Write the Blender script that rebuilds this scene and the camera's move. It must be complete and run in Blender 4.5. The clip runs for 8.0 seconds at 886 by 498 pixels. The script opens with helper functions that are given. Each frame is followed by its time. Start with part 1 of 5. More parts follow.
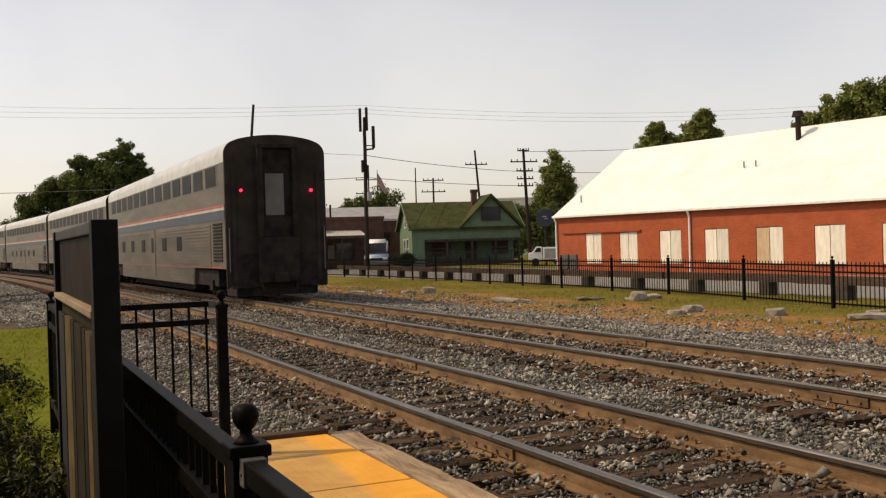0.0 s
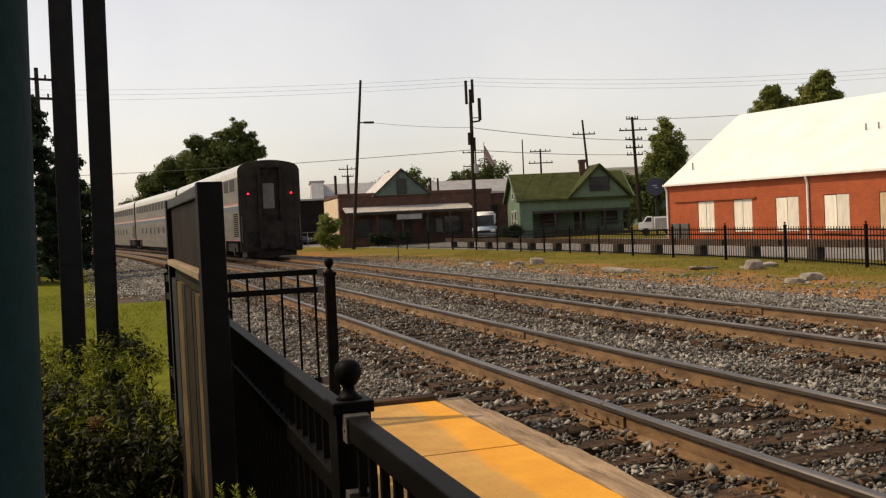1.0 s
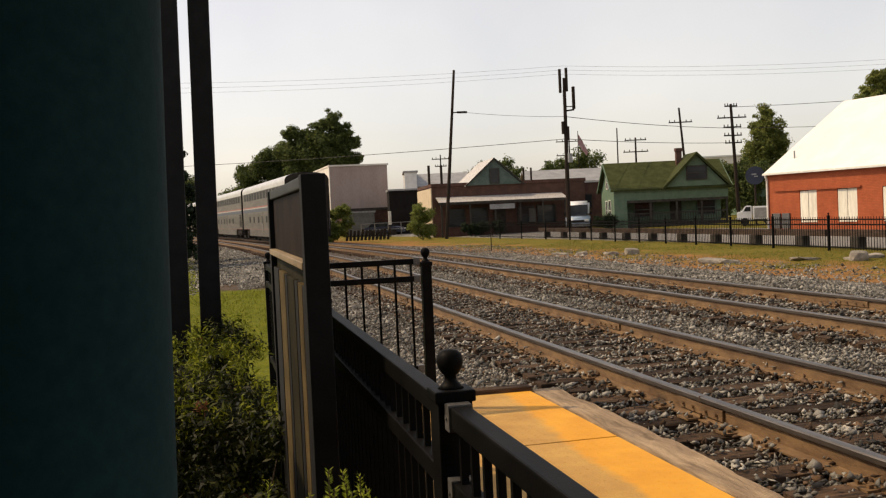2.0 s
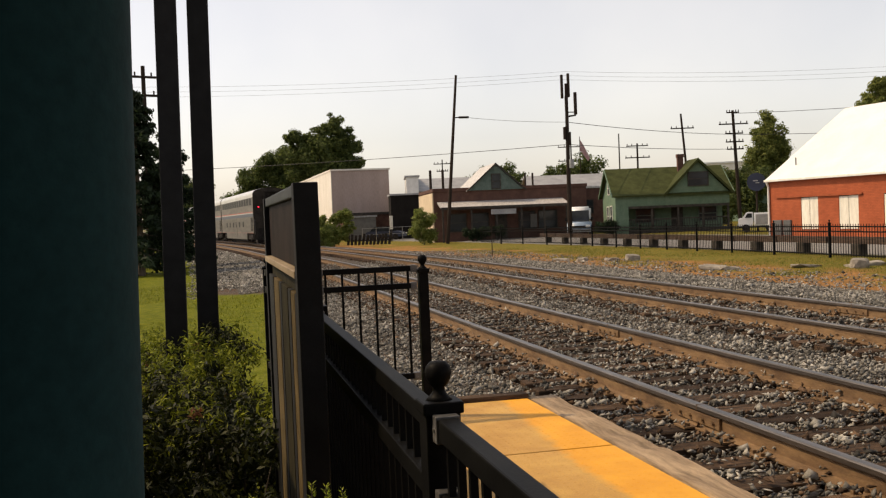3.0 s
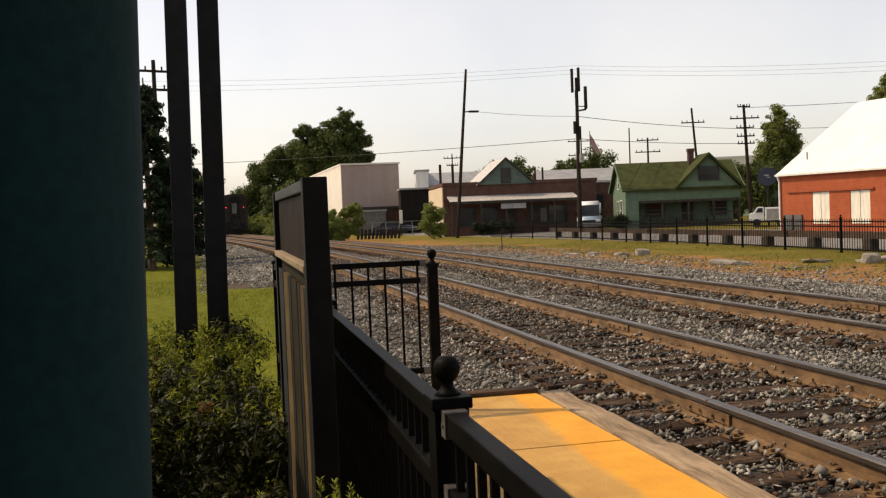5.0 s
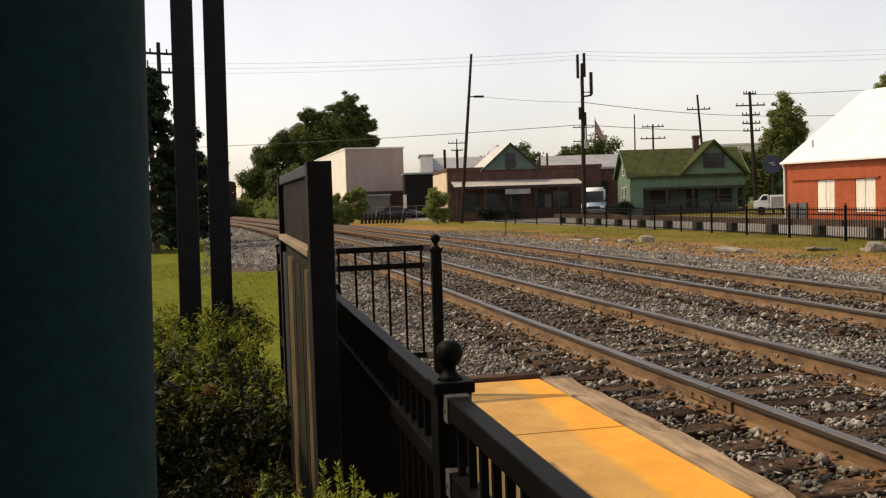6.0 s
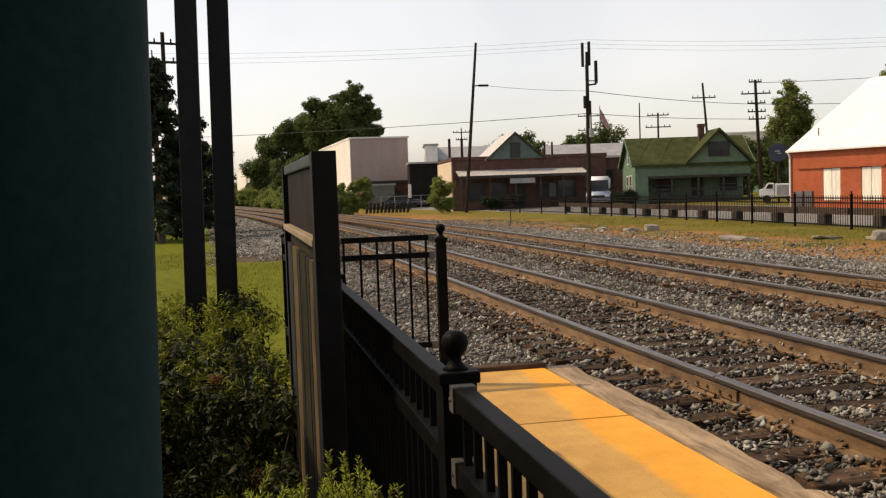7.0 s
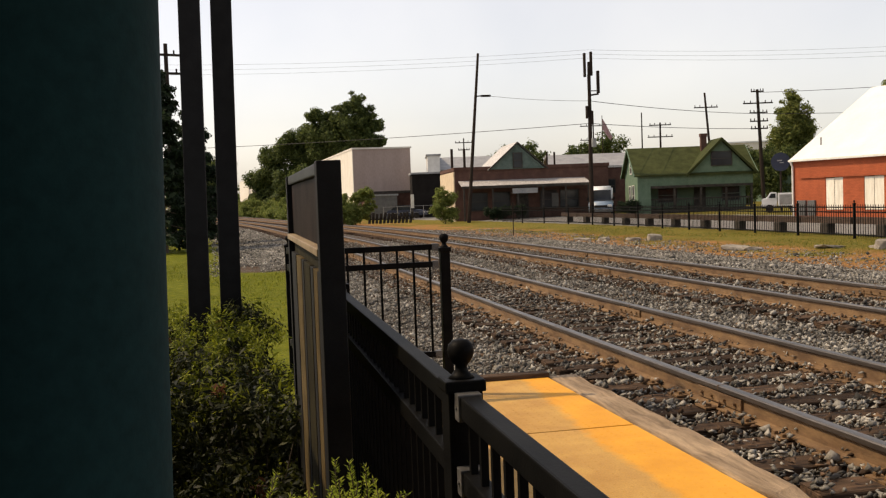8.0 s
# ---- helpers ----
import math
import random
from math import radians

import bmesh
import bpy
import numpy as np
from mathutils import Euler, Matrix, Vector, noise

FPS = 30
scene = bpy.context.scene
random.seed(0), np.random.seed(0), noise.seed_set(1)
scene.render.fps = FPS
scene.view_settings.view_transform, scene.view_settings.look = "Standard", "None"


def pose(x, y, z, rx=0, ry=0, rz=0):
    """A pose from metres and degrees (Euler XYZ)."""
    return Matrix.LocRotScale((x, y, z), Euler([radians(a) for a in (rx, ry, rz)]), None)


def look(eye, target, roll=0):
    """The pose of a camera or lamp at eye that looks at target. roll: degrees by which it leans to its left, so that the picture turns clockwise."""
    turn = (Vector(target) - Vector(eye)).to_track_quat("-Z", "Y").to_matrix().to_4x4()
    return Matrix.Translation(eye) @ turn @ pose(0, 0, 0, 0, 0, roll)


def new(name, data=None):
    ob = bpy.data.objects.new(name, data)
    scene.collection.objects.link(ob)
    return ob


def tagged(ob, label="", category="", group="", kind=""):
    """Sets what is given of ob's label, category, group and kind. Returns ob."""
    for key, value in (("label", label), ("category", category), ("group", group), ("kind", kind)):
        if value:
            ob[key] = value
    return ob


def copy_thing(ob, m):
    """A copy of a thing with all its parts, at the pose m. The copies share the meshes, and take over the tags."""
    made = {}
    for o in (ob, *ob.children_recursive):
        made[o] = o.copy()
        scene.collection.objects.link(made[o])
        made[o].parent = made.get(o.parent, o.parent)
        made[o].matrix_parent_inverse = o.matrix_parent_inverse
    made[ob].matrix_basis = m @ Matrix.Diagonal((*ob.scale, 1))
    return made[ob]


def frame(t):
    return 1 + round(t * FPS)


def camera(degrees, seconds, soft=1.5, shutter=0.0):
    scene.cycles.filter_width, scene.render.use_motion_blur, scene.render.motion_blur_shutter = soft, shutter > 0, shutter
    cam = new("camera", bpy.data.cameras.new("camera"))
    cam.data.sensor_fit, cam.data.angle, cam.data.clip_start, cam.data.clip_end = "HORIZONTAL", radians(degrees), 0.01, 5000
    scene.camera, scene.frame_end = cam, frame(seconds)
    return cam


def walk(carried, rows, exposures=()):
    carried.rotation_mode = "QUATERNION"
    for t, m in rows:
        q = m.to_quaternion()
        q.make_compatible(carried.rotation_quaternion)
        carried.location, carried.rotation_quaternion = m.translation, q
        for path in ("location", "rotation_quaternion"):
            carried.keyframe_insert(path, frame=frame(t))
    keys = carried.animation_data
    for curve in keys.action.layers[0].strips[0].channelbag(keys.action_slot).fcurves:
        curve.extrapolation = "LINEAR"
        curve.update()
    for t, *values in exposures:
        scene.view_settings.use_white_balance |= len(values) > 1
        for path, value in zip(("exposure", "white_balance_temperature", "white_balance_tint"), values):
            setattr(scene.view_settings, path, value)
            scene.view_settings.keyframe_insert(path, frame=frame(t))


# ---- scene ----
# World: x to the right of the railway, y along it, z up from the top of the rails.
cam = camera(47.7, 8.0, soft=1.25)
PATH = [
    (0.0, pose(-0.031, -0.043, 1.538, 89.61, 1.66, -24.61)),
    (0.5, pose(0.022, -0.006, 1.499, 88.96, 3.31, -20.72)),
    (1.0, pose(0.007, 0.011, 1.487, 88.28, 2.59, -18.44)),
    (1.5, pose(-0.028, -0.008, 1.485, 88.18, 2.12, -14.66)),
    (2.8, pose(0.008, 0.020, 1.507, 87.79, 2.72, -12.67)),
    (3.0, pose(0.013, -0.001, 1.507, 88.20, 2.32, -13.05)),
    (3.5, pose(0.020, -0.005, 1.507, 88.00, 2.27, -13.55)),
    (4.0, pose(0.020, -0.006, 1.506, 88.07, 2.76, -13.68)),
    (4.5, pose(0.017, 0.004, 1.508, 88.07, 2.70, -12.88)),
    (6.0, pose(0.015, -0.004, 1.509, 87.05, 1.78, -12.25)),
    (6.5, pose(0.013, -0.003, 1.506, 86.61, 1.94, -11.87)),
    (7.0, pose(0.016, 0.003, 1.510, 86.45, 1.94, -11.98)),
    (7.5, pose(0.014, 0.001, 1.505, 86.53, 2.30, -11.84)),
    (8.0, pose(0.008, 0.000, 1.506, 87.04, 2.08, -11.84)),
]
EXPOSURE = [(0.0, 0.22, 7350, 15), (1.5, 0.26, 7300, 15), (3.0, 0.36, 7250, 15), (8.0, 0.40, 7100, 15)]
walk(cam, PATH, EXPOSURE)

# ---- light ----
SUN = Vector((-0.84, 0.34, 1.02)).normalized()
world = bpy.data.worlds.new("sky")
scene.world = world
world.use_nodes = True
wn = world.node_tree.nodes
sky = wn.new("ShaderNodeTexSky")
sky.sky_type, sky.sun_disc = "NISHITA", False
sky.sun_elevation = math.asin(SUN.z)
sky.sun_rotation = math.atan2(SUN.x, SUN.y)
sky.air_density, sky.dust_density, sky.ozone_density = 1.0, 1.4, 1.0
# summer haze takes most of the colour out of the sky
haze = wn.new("ShaderNodeHueSaturation")
haze.inputs["Saturation"].default_value = 0.4
world.node_tree.links.new(sky.outputs[0], haze.inputs["Color"])
# thin uneven veils of cloud
veil, veil_ramp, cloud = wn.new("ShaderNodeTexNoise"), wn.new("ShaderNodeValToRGB"), wn.new("ShaderNodeMix")
veil.inputs["Scale"].default_value, veil.inputs["Detail"].default_value = 3.0, 5.0
veil_ramp.color_ramp.elements[0].position, veil_ramp.color_ramp.elements[0].color = 0.38, (0.93, 0.935, 0.945, 1)
veil_ramp.color_ramp.elements[1].position, veil_ramp.color_ramp.elements[1].color = 0.66, (1.07, 1.05, 1.02, 1)
cloud.data_type, cloud.blend_type = "RGBA", "MULTIPLY"
cloud.inputs[0].default_value = 1.0
world.node_tree.links.new(veil.outputs["Fac"], veil_ramp.inputs[0])
world.node_tree.links.new(haze.outputs[0], cloud.inputs[6])
world.node_tree.links.new(veil_ramp.outputs[0], cloud.inputs[7])
wn["Background"].inputs["Strength"].default_value = 0.148
world.node_tree.links.new(cloud.outputs[2], wn["Background"].inputs["Color"])
sun = new("sun", bpy.data.lights.new("sun", "SUN"))
sun.data.energy, sun.data.angle, sun.data.color = 2.6, radians(0.5), (1.0, 0.82, 0.55)
sun.matrix_world = look(SUN * 100, (0, 0, 0))

# ---- materials ----
def ramp_node(nt, fac, stops):
    r = nt.nodes.new("ShaderNodeValToRGB")
    el = r.color_ramp.elements
    el[0].position, el[0].color = stops[0][0], (*stops[0][1], 1)
    el[1].position, el[1].color = stops[-1][0], (*stops[-1][1], 1)
    for p, c in stops[1:-1]:
        e = el.new(p)
        e.color = (*c, 1)
    nt.links.new(fac, r.inputs[0])
    return r.outputs[0]


def noise_node(nt, scale, detail=4.0, stretch=(1, 1, 1), rough=0.6):
    tc = nt.nodes.new("ShaderNodeTexCoord")
    mp = nt.nodes.new("ShaderNodeMapping")
    mp.inputs["Scale"].default_value = stretch
    n = nt.nodes.new("ShaderNodeTexNoise")
    n.inputs["Scale"].default_value, n.inputs["Detail"].default_value, n.inputs["Roughness"].default_value = scale, detail, rough
    nt.links.new(tc.outputs["Object"], mp.inputs[0])
    nt.links.new(mp.outputs[0], n.inputs["Vector"])
    return n.outputs["Fac"]


def mix_node(nt, fac, a, b, mode="MIX"):
    m = nt.nodes.new("ShaderNodeMix")
    m.data_type, m.blend_type = "RGBA", mode
    for sock, v in ((m.inputs[0], fac), (m.inputs[6], a), (m.inputs[7], b)):
        if isinstance(v, (int, float)):
            sock.default_value = v
        elif isinstance(v, tuple):
            sock.default_value = (*v, 1)
        else:
            nt.links.new(v, sock)
    return m.outputs[2]


def material(name, a, b, scale=6, rough=0.7, bump=0.2, metal=0.0, stretch=(1, 1, 1), fine=60, spread=(0.35, 0.65), vary=0.0, spec=0.5, island=0.0, bump_dist=0.02):
    """Two tones at a coarse scale, a fine grain over them, relief, and a change from object to object or piece to piece."""
    m = bpy.data.materials.new(name)
    m.use_nodes = True
    nt = m.node_tree
    bs = nt.nodes["Principled BSDF"]
    col = ramp_node(nt, noise_node(nt, scale, 5, stretch), [(spread[0], a), (spread[1], b)])
    grain = noise_node(nt, fine, 3, stretch)
    col = mix_node(nt, 0.55, col, ramp_node(nt, grain, [(0.3, (0.35, 0.35, 0.35)), (0.7, (0.65, 0.65, 0.65))]), "OVERLAY")
    for amount, kind, out in ((vary, "ShaderNodeObjectInfo", "Random"), (island, "ShaderNodeNewGeometry", "Random Per Island")):
        if amount:
            o = nt.nodes.new(kind)
            v = ramp_node(nt, o.outputs[out], [(0, (1 - amount,) * 3), (1, (1 + amount * 0.6,) * 3)])
            col = mix_node(nt, 1.0, col, v, "MULTIPLY")
    nt.links.new(col, bs.inputs["Base Color"])
    bs.inputs["Roughness"].default_value, bs.inputs["Metallic"].default_value = rough, metal
    bs.inputs["Specular IOR Level"].default_value = spec
    if bump:
        bp = nt.nodes.new("ShaderNodeBump")
        bp.inputs["Strength"].default_value, bp.inputs["Distance"].default_value = bump, bump_dist
        nt.links.new(grain, bp.inputs["Height"])
        nt.links.new(bp.outputs[0], bs.inputs["Normal"])
    return m


def leafy(name, a, b, c, through_light=0.45):
    m = bpy.data.materials.new(name)
    m.use_nodes = True
    nt = m.node_tree
    bs = nt.nodes["Principled BSDF"]
    g = nt.nodes.new("ShaderNodeNewGeometry")
    col = ramp_node(nt, g.outputs["Random Per Island"], [(0.0, a), (0.55, b), (1.0, c)])
    col = mix_node(nt, 0.5, col, ramp_node(nt, noise_node(nt, 1.2, 2), [(0.3, (0.3, 0.3, 0.3)), (0.7, (0.7, 0.7, 0.7))]), "OVERLAY")
    nt.links.new(col, bs.inputs["Base Color"])
    bs.inputs["Roughness"].default_value = 0.6
    bs.inputs["Specular IOR Level"].default_value = 0.2
    tr = nt.nodes.new("ShaderNodeBsdfTranslucent")
    nt.links.new(col, tr.inputs[0])
    mx = nt.nodes.new("ShaderNodeMixShader")
    mx.inputs[0].default_value = through_light
    nt.links.new(bs.outputs[0], mx.inputs[1])
    nt.links.new(tr.outputs[0], mx.inputs[2])
    nt.links.new(mx.outputs[0], nt.nodes["Material Output"].inputs[0])
    return m


def glow(name, color, strength):
    m = bpy.data.materials.new(name)
    m.use_nodes = True
    bs = m.node_tree.nodes["Principled BSDF"]
    bs.inputs["Base Color"].default_value = (*color, 1)
    bs.inputs["Emission Color"].default_value, bs.inputs["Emission Strength"].default_value = (*color, 1), strength
    return m


M = {}
M["rust"] = material("rusty_rail_steel", (0.10, 0.054, 0.024), (0.21, 0.125, 0.058), 9, 0.8, 0.25, 0.2, (1, 0.3, 1), 70)
M["rail_head"] = material("polished_rail_head", (0.10, 0.088, 0.078), (0.19, 0.168, 0.15), 12, 0.42, 0.08, 0.9, (1, 0.1, 1), 90)
M["rail_side"] = material("dark_rail_head_side", (0.035, 0.027, 0.021), (0.07, 0.052, 0.04), 9, 0.55, 0.1, 0.3, (1, 0.2, 1), 80)
M["tie"] = material("weathered_creosote_tie", (0.032, 0.022, 0.016), (0.115, 0.070, 0.043), 5, 0.9, 0.6, 0, (0.6, 6, 6), 30, vary=0.5, spec=0.15)
M["stone"] = material("ballast_stone", (0.095, 0.088, 0.077), (0.36, 0.34, 0.30), 2.2, 0.8, 0.3, 0, (1, 1, 1), 80, island=0.8, spec=0.25)
M["stone_rusty"] = material("rusty_ballast_stone", (0.06, 0.037, 0.024), (0.15, 0.095, 0.06), 2.2, 0.9, 0.3, 0, (1, 1, 1), 80, island=0.55, spec=0.15)
M["pad"] = material("tan_tactile_pad_with_worn_yellow_band", (0.43, 0.225, 0.048), (0.54, 0.31, 0.075), 4, 0.75, 0.35, fine=110, bump_dist=0.004)


def yellow_band(m):
    """The painted band along the platform edge: its worn inner edge drifts outward towards the platform's end."""
    nt = m.node_tree
    bs = nt.nodes["Principled BSDF"]
    tc, sp = nt.nodes.new("ShaderNodeTexCoord"), nt.nodes.new("ShaderNodeSeparateXYZ")
    nt.links.new(tc.outputs["Object"], sp.inputs[0])
    def calc(op, a, b):
        k = nt.nodes.new("ShaderNodeMath")
        k.operation = op
        for sock, v in zip(k.inputs, (a, b)):
            if isinstance(v, (int, float)):
                sock.default_value = v
            else:
                nt.links.new(v, sock)
        return k.outputs[0]
    drift = calc("MULTIPLY", calc("MAXIMUM", calc("SUBTRACT", sp.outputs["Y"], 5.3), 0.0), -0.075)
    ragged = calc("MULTIPLY", calc("SUBTRACT", noise_node(nt, 9, 5), 0.5), 0.16)
    fac = nt.nodes.new("ShaderNodeMapRange")
    fac.inputs[1].default_value, fac.inputs[2].default_value = 1.92, 1.99
    nt.links.new(calc("ADD", calc("ADD", sp.outputs["X"], drift), ragged), fac.inputs[0])
    paint = ramp_node(nt, noise_node(nt, 3, 5), [(0.35, (0.64, 0.275, 0.012)), (0.65, (0.74, 0.345, 0.02))])
    src = bs.inputs["Base Color"].links[0].from_socket
    nt.links.new(mix_node(nt, fac.outputs[0], src, paint), bs.inputs["Base Color"])


yellow_band(M["pad"])
M["timber"] = material("grey_platform_timber", (0.17, 0.11, 0.06), (0.47, 0.33, 0.20), 3, 0.85, 0.9, 0, (5, 0.5, 5), 30)
M["concrete"] = material("old_concrete", (0.32, 0.29, 0.25), (0.50, 0.46, 0.40), 3, 0.9, 0.3)
M["limestone"] = material("weathered_limestone", (0.17, 0.15, 0.12), (0.33, 0.29, 0.24), 4, 0.9, 0.4)
M["black"] = material("black_fence_paint", (0.0035, 0.0035, 0.0035), (0.008, 0.0078, 0.0075), 8, 0.5, 0.05, fine=120, spec=0.04)
M["black_post"] = material("black_sign_paint", (0.005, 0.005, 0.005), (0.010, 0.010, 0.010), 8, 0.7, 0.08, fine=120, spec=0.2)
M["teal"] = material("dark_teal_paint", (0.008, 0.029, 0.031), (0.011, 0.038, 0.040), 3, 0.8, 0.05, spec=0.08)
M["sign_face"] = material("faded_notice_panel", (0.010, 0.007, 0.0065), (0.028, 0.019, 0.017), 4, 0.6, 0.05, spec=0.03)
M["sign_tan"] = material("tan_sign_board", (0.20, 0.145, 0.08), (0.29, 0.215, 0.125), 5, 0.6, 0.1)
M["brick"] = material("red_painted_brick", (0.29, 0.072, 0.03), (0.36, 0.092, 0.04), 1.3, 0.85, 0.2, fine=26, island=0.12, spec=0.2)
def brick_courses(m):
    nt = m.node_tree
    bs = nt.nodes["Principled BSDF"]
    tc, mp, br = nt.nodes.new("ShaderNodeTexCoord"), nt.nodes.new("ShaderNodeMapping"), nt.nodes.new("ShaderNodeTexBrick")
    mp.inputs["Rotation"].default_value = (radians(90), 0, 0)
    br.inputs["Scale"].default_value, br.inputs["Brick Width"].default_value, br.inputs["Row Height"].default_value = 1.0, 0.22, 0.075
    br.inputs["Mortar Size"].default_value = 0.008
    br.inputs["Color1"].default_value, br.inputs["Color2"].default_value, br.inputs["Mortar"].default_value = (0.9, 0.9, 0.9, 1), (1.1, 1.08, 1.05, 1), (0.80, 0.79, 0.79, 1)
    nt.links.new(tc.outputs["Object"], mp.inputs[0])
    nt.links.new(mp.outputs[0], br.inputs["Vector"])
    src = bs.inputs["Base Color"].links[0].from_socket
    nt.links.new(mix_node(nt, 1.0, src, br.outputs["Color"], "MULTIPLY"), bs.inputs["Base Color"])


brick_courses(M["brick"])
M["white_roof"] = material("white_metal_roofing", (0.66, 0.66, 0.635), (0.76, 0.76, 0.735), 0.6, 0.55, 0.06, fine=20)
M["board"] = material("whitewashed_plywood", (0.60, 0.56, 0.47), (0.76, 0.72, 0.62), 2.5, 0.8, 0.15, stretch=(3, 3, 0.5), vary=0.15)
M["board_tan"] = material("bare_plywood", (0.40, 0.29, 0.17), (0.55, 0.42, 0.27), 2.5, 0.8, 0.15, stretch=(3, 3, 0.5))
M["white_trim"] = material("white_trim_paint", (0.62, 0.60, 0.54), (0.76, 0.74, 0.68), 4, 0.6, 0.08)
M["green_wall"] = material("pale_green_clapboard", (0.10, 0.155, 0.105), (0.14, 0.20, 0.14), 2, 0.8, 0.15, spec=0.15)
M["green_roof"] = material("green_shingle_roof", (0.034, 0.041, 0.014), (0.058, 0.066, 0.024), 1.5, 0.9, 0.4, fine=22, spec=0.1)
M["gable_teal"] = material("dull_teal_boards", (0.065, 0.10, 0.085), (0.105, 0.145, 0.125), 3, 0.8, 0.2)
M["beam"] = material("dark_barrier_timber", (0.045, 0.032, 0.026), (0.09, 0.06, 0.045), 4, 0.85, 0.3, stretch=(0.6, 5, 5), spec=0.2)
M["dark_wood"] = material("dark_porch_wood", (0.03, 0.028, 0.025), (0.07, 0.06, 0.05), 4, 0.85, 0.2, spec=0.15)
M["brown_wall"] = material("brown_red_wall", (0.08, 0.042, 0.033), (0.12, 0.065, 0.05), 1.6, 0.85, 0.2, fine=24, spec=0.15)
M["tan_wall"] = material("tan_sunlit_side", (0.50, 0.40, 0.27), (0.60, 0.49, 0.35), 1.5, 0.85, 0.15)
M["grey_roof"] = material("grey_metal_roof", (0.24, 0.24, 0.24), (0.35, 0.345, 0.34), 1.2, 0.5, 0.15, 0.2, fine=16)
M["rust_roof"] = material("streaked_tin_roof", (0.34, 0.31, 0.29), (0.58, 0.56, 0.53), 2.4, 0.55, 0.15, 0.2, (4, 1, 1), 16)
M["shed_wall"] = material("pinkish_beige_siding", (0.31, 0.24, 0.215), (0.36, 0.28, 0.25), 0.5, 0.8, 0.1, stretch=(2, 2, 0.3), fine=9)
# Cream siding; on the shed sides this paleness stands in for sunlight.
M["cream_sunlit"] = material("cream_sunlit_siding", (0.64, 0.60, 0.53), (0.72, 0.68, 0.61), 0.5, 0.8, 0.1, fine=9)
M["glass"] = material("dark_window_glass", (0.012, 0.014, 0.016), (0.03, 0.034, 0.038), 0.8, 0.18, 0.0, spec=0.3)
M["train_glass"] = material("smoked_train_glass", (0.006, 0.006, 0.007), (0.02, 0.02, 0.022), 1.6, 0.45, 0.0, spec=0.06)
M["stripe_white"] = material("dull_white_stripe", (0.32, 0.30, 0.28), (0.42, 0.40, 0.37), 2, 0.6, 0)
M["bracket"] = material("worn_grey_bracket", (0.05, 0.05, 0.05), (0.11, 0.105, 0.10), 20, 0.45, 0.1)
M["pole"] = material("weathered_pole_wood", (0.018, 0.013, 0.010), (0.042, 0.031, 0.025), 3, 0.9, 0.3, stretch=(6, 6, 0.4), spec=0.1)
M["metal"] = material("galvanised_grey_metal", (0.20, 0.20, 0.20), (0.32, 0.32, 0.31), 5, 0.45, 0.08, 0.6)
M["wire"] = material("black_cable", (0.015, 0.015, 0.015), (0.03, 0.03, 0.03), 5, 0.6, 0)
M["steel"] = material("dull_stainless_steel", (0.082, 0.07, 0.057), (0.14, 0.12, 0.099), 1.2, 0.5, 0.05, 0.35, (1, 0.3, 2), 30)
# Lighter silver than the sides, with the sky's gloss added in the colour.
M["steel_roof"] = material("silver_roof_with_sky_gloss", (0.42, 0.41, 0.40), (0.56, 0.55, 0.53), 1.5, 0.35, 0.05, 0.4)
M["grime"] = material("grimy_train_end", (0.022, 0.018, 0.015), (0.042, 0.035, 0.029), 1.4, 0.85, 0.12, spec=0.12)
M["grime_dark"] = material("sooty_black_rubber", (0.014, 0.012, 0.011), (0.032, 0.028, 0.025), 3, 0.85, 0.15, spec=0.1)
M["door_grey"] = material("dusty_grey_door", (0.085, 0.082, 0.076), (0.13, 0.125, 0.115), 2, 0.6, 0.08)
M["blue"] = material("navy_stripe", (0.028, 0.04, 0.065), (0.045, 0.058, 0.085), 2, 0.5, 0)
M["red"] = material("red_stripe", (0.30, 0.055, 0.045), (0.38, 0.085, 0.07), 2, 0.5, 0)
M["white"] = material("white_vehicle_paint", (0.62, 0.63, 0.64), (0.74, 0.75, 0.76), 1, 0.35, 0)
M["truck_blue"] = material("blue_van_paint", (0.22, 0.30, 0.40), (0.30, 0.38, 0.48), 1, 0.35, 0)
M["navy_sign"] = material("navy_sign_face", (0.008, 0.014, 0.035), (0.014, 0.022, 0.05), 2, 0.5, 0)
M["bark"] = material("rough_bark", (0.05, 0.038, 0.028), (0.12, 0.09, 0.065), 4, 0.95, 0.6, stretch=(4, 4, 0.8), fine=18)
M["leaf_dark"] = leafy("deep_green_leaves", (0.038, 0.058, 0.018), (0.085, 0.114, 0.032), (0.155, 0.18, 0.05))
M["leaf_mid"] = leafy("mid_green_leaves", (0.08, 0.105, 0.028), (0.17, 0.195, 0.05), (0.29, 0.30, 0.08))
M["leaf_shoot"] = leafy("yellow_green_shoots", (0.17, 0.23, 0.02), (0.32, 0.38, 0.04), (0.50, 0.54, 0.08))
# Hedge leaves in two tones: shade in the dark body, sun in the tips.
M["leaf_hedge_shaded"] = leafy("shaded_hedge_leaves", (0.005, 0.0075, 0.0015), (0.011, 0.0165, 0.0025), (0.045, 0.050, 0.006), 0.25)
M["leaf_tip_lit"] = leafy("sunlit_hedge_tip_leaves", (0.05, 0.065, 0.006), (0.13, 0.155, 0.012), (0.28, 0.30, 0.028), 0.35)
M["leaf_red"] = leafy("reddish_dry_leaves", (0.10, 0.03, 0.015), (0.16, 0.06, 0.03), (0.20, 0.11, 0.04))
M["leaf_light"] = leafy("yellow_green_leaves", (0.10, 0.14, 0.03), (0.17, 0.21, 0.05), (0.26, 0.28, 0.08))
